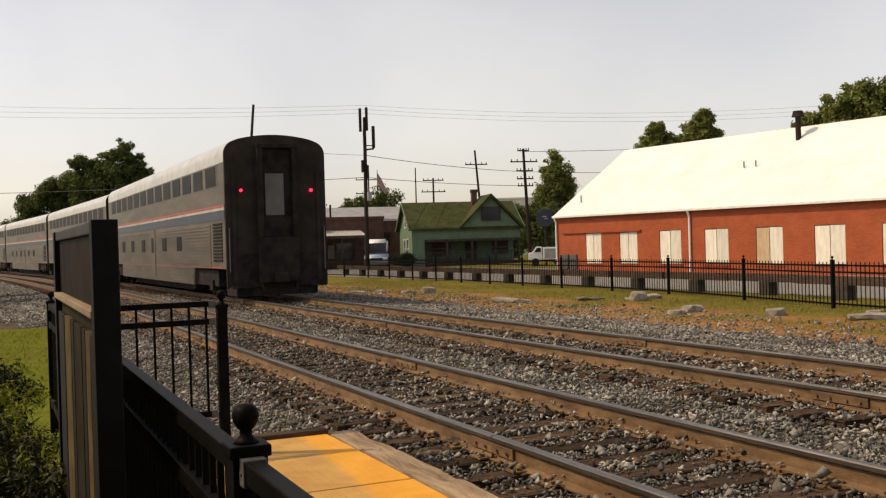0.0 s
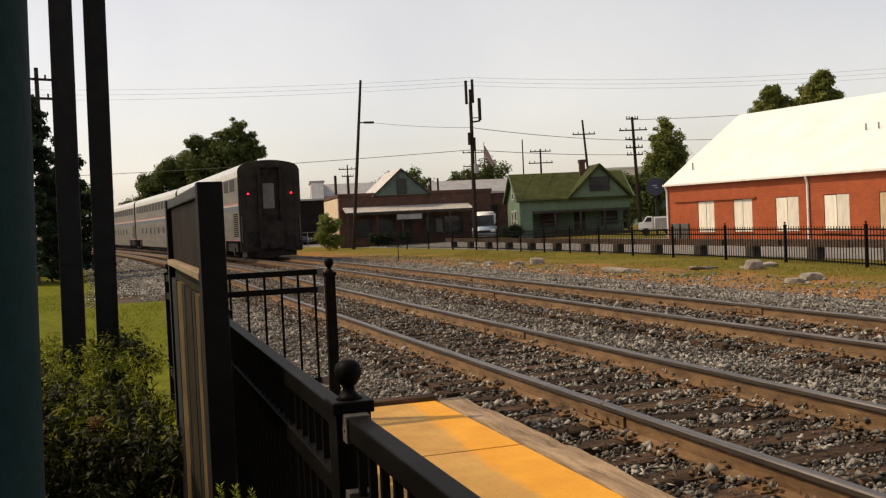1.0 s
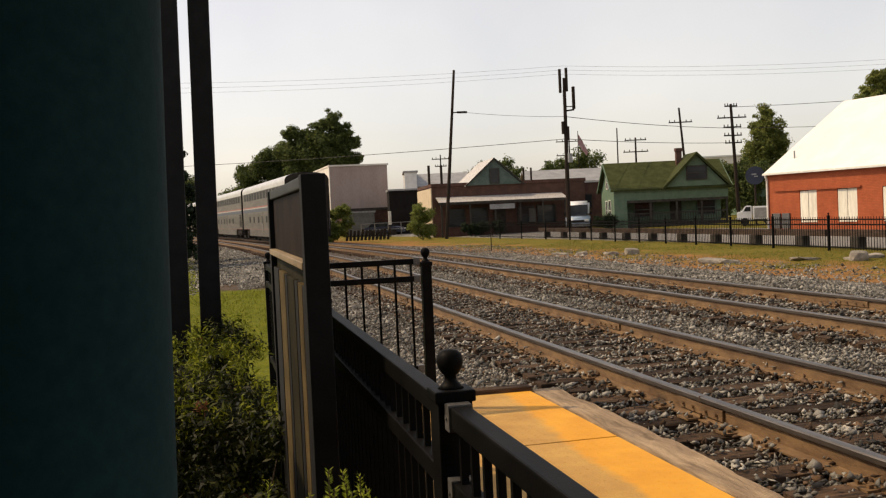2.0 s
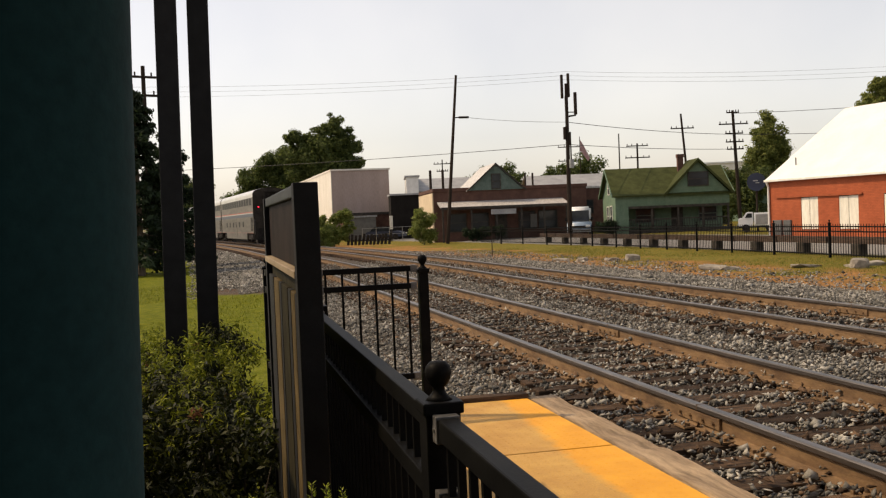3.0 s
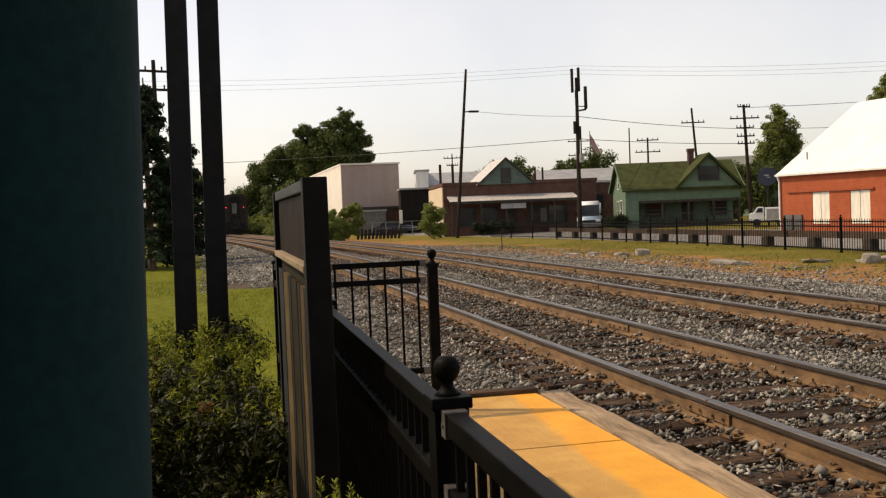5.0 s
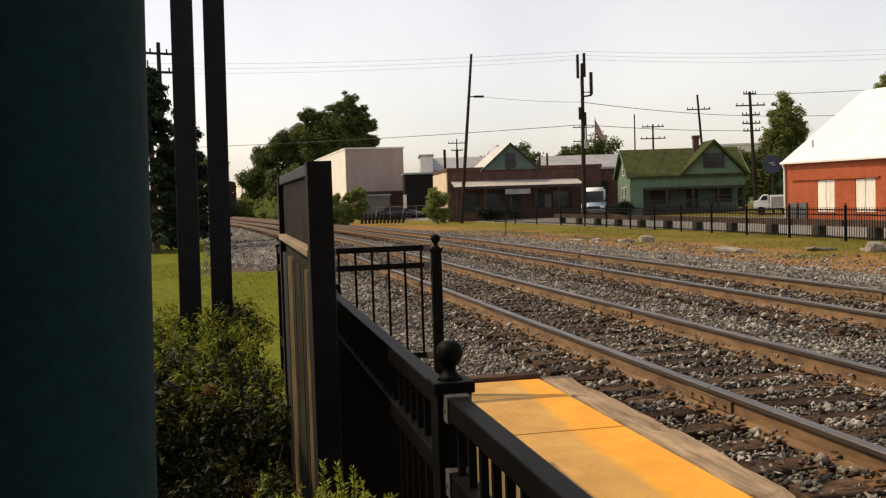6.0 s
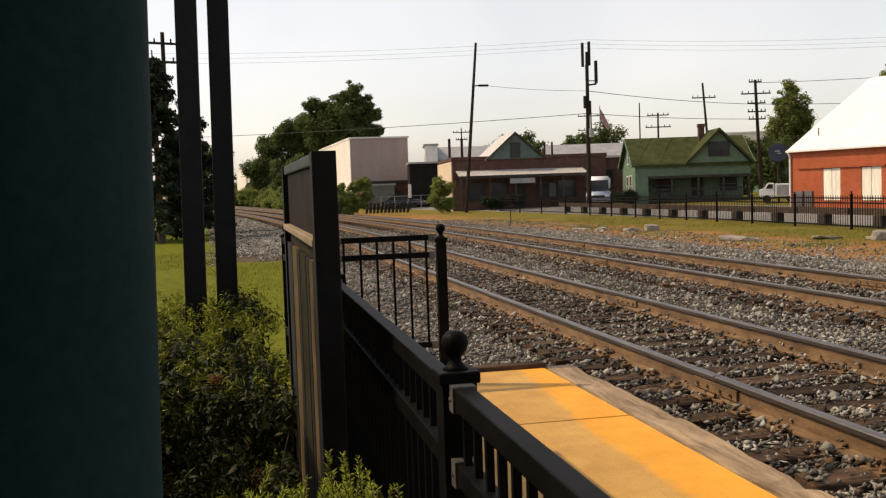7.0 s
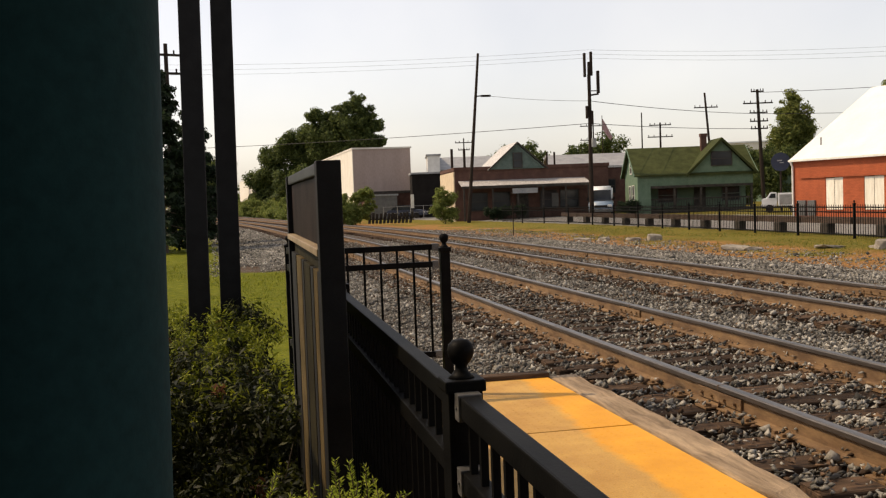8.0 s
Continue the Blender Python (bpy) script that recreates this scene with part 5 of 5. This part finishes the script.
rod(bm, (0, 0, 0), (0, 0, 10.8), 0.07, 0.04, 8)
part("pole", bm, M["pole"], fl)
bm = bmesh.new()
prism(bm, [(0.06, 10.4), (0.5, 9.7), (1.2, 8.3), (1.0, 7.9), (0.6, 8.4), (0.25, 8.9), (0.06, 9.1)], -0.04, 0.04, "y")
part("flag", bm, M["flag_red"], fl)


def wire(a, b, sag, r=0.025, label="thin black overhead cable between the poles"):
    a, b = (Vector(p) + Vector((0, 0, float(fall(p[0], p[1])))) for p in (a, b))
    pts = [a.lerp(b, k / 20) - Vector((0, 0, 4 * sag * (k / 20) * (1 - k / 20))) for k in range(21)]
    ob = tube("overhead_cable", pts, r, M["wire"])
    tagged(ob, label, "cable", "overhead cables")


wire((28.3, 76.6, 6.9), (-14.0, 108.0, 7.6), 0.3)
wire((28.3, 76.6, 6.9), (49.2, 87.3, 6.6), 0.15)
wire((28.3, 76.6, 8.7), (49.2, 87.3, 8.0), 0.2)
wire((20.9, 81.0, 9.8), (28.3, 76.6, 8.7), 0.12, 0.015)
wire((49.2, 87.3, 10.0), (90, 60, 11.5), 1.0)
wire((49.2, 87.3, 8.0), (90, 62, 8.4), 1.0)
for k in range(3):
    wire((28.3, 76.6 + k * 0.3, 12.75 - 0.28 * k), (-40, 100 + k, 17.0 - 0.4 * k), 1.3, 0.008, "faint thin overhead cable high above the street")
    wire((28.3, 76.6 + k * 0.3, 12.75 - 0.28 * k), (90, 52 + k, 13.7 - 0.3 * k), 1.9, 0.008, "faint thin overhead cable high above the street")

# ---- trees and bushes ----
tree(19.6, 165.0, 21.2, [(0.6, 0, 0.86, 1.9), (-1.4, 0, 0.80, 1.5), (-5.8, 0, 0.76, 1.6), (-4.0, 0, 0.70, 2.1), (2.6, 0, 0.77, 1.8), (4.0, 0, 0.68, 1.6), (3.8, 0, 0.56, 1.8), (-1.0, 0, 0.70, 2.7), (1.0, 0, 0.64, 2.7), (1.8, 0, 0.54, 2.8), (-4.4, 0, 0.58, 3.0), (-2.0, 0, 0.52, 3.2), (-6.4, 0, 0.62, 2.2), (0.6, 0, 0.40, 3.0)], M["leaf_dark"], "large broad dark-green shade tree behind the shed", 24000, 0.30, 1, 0.5)
tree(9.4, 176.0, 18.2, [(-4.2, 0, 0.38, 2.6), (-2.0, 0, 0.55, 2.8), (1.2, 0, 0.68, 2.8), (4.2, 0, 0.74, 2.8), (7.0, 0, 0.66, 3.0), (7.4, 0, 0.50, 3.0), (3.4, 0, 0.50, 3.6), (-2.6, 0, 0.24, 2.8), (1.0, 0, 0.34, 3.4), (-0.4, 0, 0.12, 2.8), (-4.9, 0, 0.18, 2.0), (4.6, 0, 0.22, 3.2)], M["leaf_dark"], "dense round tree beside the railway", 22000, 0.34, 2, 0.4, bare=0.15)
tree(8.8, 150.0, 7.2, [(-1.2, 0, 0.68, 1.9), (1.2, 0, 0.72, 2.1), (-2.4, 0, 0.38, 1.7), (0.4, 0, 0.34, 2.2), (2.8, 0, 0.40, 2.1), (-1.0, 0, 0.12, 1.6)], M["leaf_dark"], "low spreading tree at the bend of the railway", 9000, 0.24, 3, 0.25, bare=0.15)
bank = random.Random(44)
for k in range(21):
    p = on_line(93 + 4.4 * k, 11.8 + bank.uniform(0.0, 2.2))
    h, r = bank.uniform(1.8, 3.4), bank.uniform(1.1, 1.7)
    tree(p.x, p.y, h, [(-0.8, 0, 0.40, r * 0.75), (0.7, 0, 0.48, r * 0.75), (bank.uniform(-0.5, 0.5), 0.6, 0.72, r * 0.6), (0.1, -0.9, 0.18, r * 0.6)], M["leaf_light"] if k % 3 else M["leaf_mid"], "low green scrub along the railway bank", 2300, 0.15, 120 + k, 0.06, "scrub bushes", 0.1)
tree(10.2, 84.7, 3.9, [(0.9, 0, 0.66, 0.72), (0.1, 0.2, 0.60, 0.55), (-0.6, 0, 0.34, 0.85), (0.3, 0, 0.24, 0.8), (-1.5, 0.3, 0.28, 0.7), (-1.1, 0, 0.58, 0.5), (1.3, 0.2, 0.40, 0.5), (-0.4, -0.4, 0.1, 0.7)], M["leaf_light"], "leafy green bush beside the second track", 7000, 0.12, 31, 0.07, "scrub bushes", 0.12)
tree(8.8, 87.0, 2.6, [(-0.6, 0, 0.4, 0.9), (0.6, 0, 0.5, 0.9), (0, 0, 0.15, 0.8)], M["leaf_mid"], "low leafy bush beside the second track", 2800, 0.12, 48, 0.05, "scrub bushes", 0.1)
tree(17.0, 80.5, 3.1, [(-0.2, 0, 0.80, 0.6), (0.3, 0, 0.58, 0.8), (-0.4, 0, 0.42, 0.85), (0.2, 0, 0.25, 0.8)], M["leaf_light"], "small yellow-green sapling by the leaning pole", 3500, 0.10, 33, 0.06, "saplings", 0.15)
tree(48.4, 89.0, 3.4, [(-0.9, 0, 0.5, 1.1), (0.8, 0, 0.55, 1.1), (0, 0, 0.25, 1.3)], M["leaf_dark"], "dense dark shrub beside the cottage", 3500, 0.15, 77, 0.08, "front shrubs", 0.12)
for k, (x, y) in enumerate(((21.6, 81.5), (23.2, 81.2), (30.6, 74.4))):
    tree(x, y, 1.4, [(-0.4, 0, 0.5, 0.6), (0.5, 0, 0.55, 0.6)], M["needle"], "low dark shrub in front of the houses", 1500, 0.10, 70 + k, 0.04, "front shrubs", 0.12)
tree(60.6, 100.4, 12.4, [(0.0, 0, 0.90, 1.0), (-0.6, 0, 0.78, 1.4), (0.8, 0, 0.73, 1.5), (-0.9, 0, 0.62, 1.6), (0.9, 0, 0.56, 1.7), (1.3, 0, 0.66, 1.3), (-1.4, 0, 0.50, 1.4), (0, 0, 0.46, 1.8), (-0.9, 0, 0.34, 1.6), (0.9, 0, 0.32, 1.6)], M["leaf_mid"], "narrow upright green tree behind the street", 9000, 0.22, 4, 0.25)
tree(55.0, 96.0, 5.8, [(-1.5, 0, 0.65, 1.9), (1.2, 0, 0.70, 2.0), (0, 0, 0.40, 2.2)], M["leaf_dark"], "dark round tree behind the cottage", 4000, 0.24, 5, 0.2)
tree(48.1, 64.4, 11.6, [(0.0, 0, 0.86, 0.8), (-0.6, 0, 0.77, 0.9), (0.7, 0, 0.78, 1.0), (-1.1, 0, 0.68, 1.1), (0.2, 0, 0.58, 1.7), (1.5, -1.2, 0.74, 1.0), (1.3, -1.0, 0.64, 1.2)], M["leaf_mid"], "bright green tree behind the warehouse roof", 8500, 0.19, 6, 0.22)
tree(50.8, 62.2, 12.2, [(0.3, 0, 0.88, 0.8), (-0.6, 0, 0.78, 1.1), (0.9, 0, 0.76, 1.1), (0, 0, 0.60, 1.9)], M["leaf_mid"], "green tree rising behind the warehouse ridge", 6500, 0.2, 7, 0.22)
tree(48.6, 44.6, 12.0, [(-2.1, 2.2, 0.69, 0.9), (-1.1, 1.1, 0.76, 1.0), (0.1, -0.1, 0.81, 1.2), (1.6, -1.6, 0.84, 1.4), (3.0, -3.0, 0.85, 1.5), (0, 0, 0.62, 2.2), (2.2, -2.2, 0.66, 2.2)], M["leaf_mid"], "large green tree behind the warehouse", 14000, 0.19, 8, 0.3)
tree(37.0, 128.0, 8.6, [(-2, 0, 0.70, 2.4), (1.5, 0, 0.75, 2.6), (4, 0, 0.6, 2.2), (0, 0, 0.45, 3.0)], M["leaf_dark"], "round tree behind the rooftops", 5000, 0.28, 9, 0.25)
tree(45.5, 122.0, 9.0, [(-2, 0, 0.70, 2.4), (1.5, 0, 0.80, 2.6), (0, 0, 0.45, 3.0)], M["leaf_dark"], "shade tree beyond the cottage roof", 5000, 0.28, 10, 0.25)
tree(-4.5, 226.0, 14.0, [(-2, 0, 0.70, 3.4), (2.2, 0, 0.72, 3.2), (0, 0, 0.42, 4.4)], M["leaf_dark"], "far tree seen beyond the bend", 5000, 0.36, 41, 0.3)


def conifer(x, y, height, seed):
    rng = random.Random(seed)
    top = thing("conifer", pose(x, y, -0.4), "dark drooping spruce beside the lawn", "tree", "conifers by the lawn")
    bm = bmesh.new()
    rod(bm, (0, 0, -0.2), (0, 0, height), 0.2, 0.03, 9)
    cs, rs = [], []
    for k in range(26):
        z = 0.8 + (height - 1.0) * k / 26
        reach = ((1 - z / height) * 2.3 + 0.25) * rng.uniform(0.55, 1.15)
        for q in range(4):
            a = k * 2.4 + q * 1.257 + rng.uniform(-0.3, 0.3)
            e = Vector((math.cos(a) * reach * rng.uniform(0.7, 1.2), math.sin(a) * reach * rng.uniform(0.7, 1.2), z - 0.32 * reach))
            rod(bm, (0, 0, z), e, 0.03, 0.01, 5)
            for f in (0.45, 0.75, 1.0):
                cs.append(Vector((0, 0, z)).lerp(e, f))
                rs.append((0.3, 0.3, 0.16))
    part("trunk", bm, M["bark"], top)
    leaf_cloud("foliage", cs, rs, 15000, 0.11, M["needle"], top, seed, shell=0.2)


conifer(-3.1, 46.6, 8.6, 51)
conifer(-5.6, 49.5, 9.6, 52)
conifer(-1.9, 53.0, 7.4, 53)


def far_woods():
    rng = random.Random(61)
    cs, rs = [], []
    for k in range(150):
        a = math.radians(-14 + 92 * k / 150)
        d = rng.uniform(330, 420)
        h = rng.uniform(5, 11)
        for _ in range(4):
            cs.append((math.sin(a) * d + rng.uniform(-6, 6), math.cos(a) * d, h * rng.uniform(0.2, 0.85) - 0.5 + float(fall(math.sin(a) * d, math.cos(a) * d))))
            rs.append(rng.uniform(2.5, 4.5))
    ob = leaf_cloud("far_woods", cs, rs, 22000, 0.8, M["leaf_dark"], None, 61)
    tagged(ob, "low line of far trees on the horizon", "woods", kind="stuff")


far_woods()


def guard_posts():
    top = thing("timber_guard_fence", pose(12.4, 93.0, -0.5, 0, 0, -30), "row of dark leaning timber guard posts beside the track", "fence")
    rng = random.Random(3)
    for k in range(12):
        bm = boxes((-0.10, 0.10, -0.09, 0.09, -0.1, 0.95 + rng.uniform(-0.08, 0.08)), bevel=0.012)
        o = part("post", bm, M["grime_dark"], top)
        o.matrix_local = pose(k * 0.37, 0, 0, rng.uniform(-4, 4), rng.uniform(4, 14), 0)
    part("rail", boxes((-0.1, 4.2, 0.10, 0.135, 0.30, 0.40)), M["grime_dark"], top)


guard_posts()

marker = thing("marker_post", pose(18.4, 103.4, -0.55), "slim white-topped marker post beside the shed", "post")
part("stem", boxes((-0.06, 0.06, -0.06, 0.06, -0.1, 1.2)), M["dark_wood"], marker)
part("cap", boxes((-0.16, 0.16, -0.05, 0.05, 1.203, 2.6), bevel=0.01), M["white_trim"], marker, "white painted upper board")

# round shop sign by the warehouse
rs = thing("round_sign", pose(37.4, 63.6, -0.6, 0, 0, -30), "round navy shop sign on a post", "sign")
bm = bmesh.new()
rod(bm, (0, 0, 0), (0, 0, 3.0), 0.07, n=8)
part("post", bm, M["pole"], rs)
bm = bmesh.new()
rod(bm, (0, -0.10, 3.45), (0, -0.22, 3.45), 0.64, n=28)
part("disc", bm, M["navy_sign"], rs)
bm = boxes((-0.22, 0.10, -0.24, -0.225, 3.5, 3.58), (-0.05, 0.2, -0.24, -0.225, 3.36, 3.42))
part("marking", bm, M["grey_roof"], rs, "pale bars")


# ---- the train ----
CAR = 26.2


def train_car(last):
    top = thing("passenger_car", pose(0, 0, 0), "double-deck stainless passenger car with red, white and blue stripes", "train car", "passenger cars of the departing train")
    L, w = 12.75, 1.55
    arc = [(w - 0.42 + 0.42 * math.cos(a), 4.38 + 0.42 * math.sin(a)) for a in (radians(8 * k) for k in range(10))]
    crown = [(1.1 * (1 - k / 6), 4.80 + 0.17 * (1 - (1.1 * (1 - k / 6) / 1.26) ** 2) ) for k in range(7)]
    right = [(w, 4.15)] + arc + crown
    prof = [(-w, 0.42), (w, 0.42)] + right + [(-x, z) for x, z in reversed(right[:-1])]
    bm = bmesh.new()
    prism(bm, [(-L, 0.98), (-8.3, 0.98), (-8.2, 0.42), (8.2, 0.42), (8.3, 0.98), (L, 0.98), (L, 4.15), (-L, 4.15)], -w, w, "x")
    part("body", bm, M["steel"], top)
    bm = bmesh.new()
    prism(bm, [(w, 4.151)] + right[1:] + [(-x, z) for x, z in reversed(right[1:-1])] + [(-w, 4.151)], -L, L, "y")
    for k in range(26):
        y = -L + 0.5 + k
        prism(bm, [(0.97, 4.82), (0.97, 4.885), (0.5, 4.96), (0, 4.985), (-0.5, 4.96), (-0.97, 4.885), (-0.97, 4.82)], y, y + 0.05, "y")
    part("roof", bm, M["steel_roof"], top, "silver roof, coloured paler for the gloss of the sky")
    for s in (-1, 1):
        X = lambda a, b: (min(s * (w + a), s * (w + b)), max(s * (w + a), s * (w + b)))
        # fluted lower side
        bm = bmesh.new()
        for k in range(18):
            z = 0.50 + k * 0.105
            e0, e1 = (-L + 1.9, L - 0.3) if z > 0.95 else (-8.1, 8.1)
            box(bm, *X(0.001, 0.022), e0, e1, z, z + 0.05)
        tagged(part("fluting", bm, M["steel"], top), "fluted stainless side", kind="stuff")
        part("blue_stripe", boxes((*X(0.001, 0.014), -L + 0.02, L - 0.02, 2.46, 2.72)), M["blue"], top, "navy stripe")
        part("red_stripe", boxes((*X(0.001, 0.015), -L + 0.02, L - 0.02, 2.83, 2.90)), M["red"], top, "red stripe")
        part("white_stripe", boxes((*X(0.001, 0.016), -L + 0.02, L - 0.02, 2.735, 2.815)), M["stripe_white"], top, "white stripe")
        part("red_stripe", boxes((*X(0.001, 0.015), -L + 0.3, L - 0.3, 1.0, 1.04)), M["red"], top, "thin red stripe")
        part("window_band", boxes((*X(0.001, 0.008), -L + 0.8, L - 0.8, 3.46, 4.14)), M["steel"], top, "steel window band")
        for k in range(13):
            y = -L + 1.0 + k * 1.82
            part("window", boxes((*X(0.009, 0.02), y, y + 1.35, 3.50, 4.10)), M["train_glass"], top)
        for y in (-6.3, -3.4, 1.5, 4.4, 7.2):
            part("lower_window", boxes((*X(0.021, 0.032), y, y + 0.8, 1.55, 2.05)), M["train_glass"], top)
        part("door", boxes((*X(0.021, 0.034), -1.0, 0.1, 0.6, 2.4)), M["steel"], top, "side door")
        part("door_window", boxes((*X(0.035, 0.04), -0.72, -0.2, 1.5, 2.1)), M["train_glass"], top)
        bm = bmesh.new()
        for k in range(12):
            box(bm, *X(0.001, 0.03), -L + 0.35, -L + 1.5, 1.2 + k * 0.1, 1.26 + k * 0.1)
        part("louvre", bm, M["grime_dark"], top, "dark louvred vent")
    for e in (-1, 1):
        y0, y1 = (L * e, (L + 0.10) * e)
        Y = (min(y0, y1) + (0.001 if e > 0 else 0), max(y0, y1) - (0.001 if e < 0 else 0))
        bm = bmesh.new()
        prism(bm, [(x * 0.998, z - (0.004 if z > 1 else 0)) for x, z in prof], *Y, "y")
        end = part("end_wall", bm, M["grime"], top, "grimy brown-black end wall")
        o = lambda a, b: (min(e * (L + a), e * (L + b)), max(e * (L + a), e * (L + b)))
        bm = bmesh.new()
        for x0, x1, z0, z1 in ((-0.62, -0.45, 1.9, 4.55), (0.45, 0.62, 1.9, 4.55), (-0.62, 0.62, 4.551, 4.68), (-0.62, 0.62, 0.55, 1.9)):
            box(bm, x0, x1, *o(0.101, 0.32), z0, z1, 0.02)
        part("diaphragm", bm, M["grime_dark"], end, "black rubber gangway frame")
        part("end_door", boxes((-0.44, 0.44, *o(0.101, 0.14), 1.92, 4.54)), M["grime_dark"], end)
        part("door_panel", boxes((-0.36, 0.22, *o(0.141, 0.17), 2.55, 3.80), bevel=0.01), M["door_grey"], end, "dusty grey door panel")
        for x in (-1.3, 1.3):
            part("corner_post", boxes((x - 0.06, x + 0.06, *o(0.101, 0.14), 0.6, 3.9), bevel=0.01), M["grime"], end)
        bm = boxes((-0.18, 0.18, *o(0.102, 0.62), 0.55, 0.85), bevel=0.03)
        part("coupler", bm, M["grime_dark"], top)
        for x in (-0.55, 0.55):
            bm = bmesh.new()
            rod(bm, (x * 1.1, e * (L + 0.15), 0.8), (x * 0.9, e * (L + 0.3), 0.3), 0.04, n=6)
            part("hose", bm, M["grime_dark"], top)
        part("skirt", boxes((-1.25, 1.25, *o(-1.2, 0.02), 0.16, 0.41)), M["grime_dark"], top)
        # Flat black panel that darkens the lower part of the end.
        part("apron", boxes((-1.50, 1.50, *o(0.101, 0.13), 0.44, 1.42), bevel=0.01), M["grime_dark"], end, "black lower end panel")
        for x in (-1.2, 1.2):
            part("step", boxes((x - 0.25, x + 0.25, *o(0.131, 0.30), 0.40, 0.46)), M["grime_dark"], end)
        for x in (-1.46, 1.46):
            bm = bmesh.new()
            rod(bm, (x, e * (L + 0.16), 0.9), (x, e * (L + 0.16), 2.2), 0.018, n=6)
            part("grab_rail", bm, M["bracket"], end, "thin steel grab rail")
        if last and e < 0:
            for x in (-1.08, 1.08):
                bm = bmesh.new()
                rod(bm, (x, -L - 0.10, 3.30), (x, -L - 0.17, 3.30), 0.042, n=14)
                part("tail_light", bm, M["tail"], end, "glowing red tail light")
        # bogie with two axles
        c = e * 9.1
        bm = boxes((-1.42, -0.98, c - 2.1, c + 2.1, 0.42, 0.93), (0.98, 1.42, c - 2.1, c + 2.1, 0.42, 0.93), (-1.0, 1.0, c - 0.3, c + 0.3, 0.30, 0.72), bevel=0.03)
        for q in (-1.3, 1.3):
            for x in (-1.30, 1.30):
                box(bm, x - 0.18, x + 0.18, c + q - 0.2, c + q + 0.2, 0.28, 0.62, 0.03)
        bog = part("bogie", bm, M["grime_dark"], top, "black bogie frame")
        for q in (-1.3, 1.3):
            bm = bmesh.new()
            for x in (-0.7525, 0.7525):
                rod(bm, (x - 0.065, c + q, 0.46), (x + 0.065, c + q, 0.46), 0.455, n=22)
            rod(bm, (-0.8, c + q, 0.46), (0.8, c + q, 0.46), 0.08, n=8)
            part("wheelset", bm, M["grime_dark"], bog)
    part("underframe", boxes((-1.2, 1.2, -6.5, 6.5, 0.16, 0.417), bevel=0.03), M["grime_dark"], top)
    return top


cars = [train_car(True)]
proto = train_car(False)
cars.append(proto)
cars += [copy_thing(proto, pose(0, 0, 0)) for _ in range(5)]


def rear_at(t):
    return 29.0 + 20.8 * t - 0.3 * t * t


def motions():
    for i, car in enumerate(cars):
        rows = []
        for k in range(17):
            t = 0.5 * k
            s = rear_at(t) + CAR * (i + 0.5)
            a, b = on_line(s - 9.1, TRACKS[1]), on_line(s + 9.1, TRACKS[1])
            m = (a + b) / 2
            rows.append((t, pose(m.x, m.y, m.z, 0, 0, math.degrees(math.atan2(a.x - b.x, b.y - a.y)))))
        walk(car, rows)


motions()
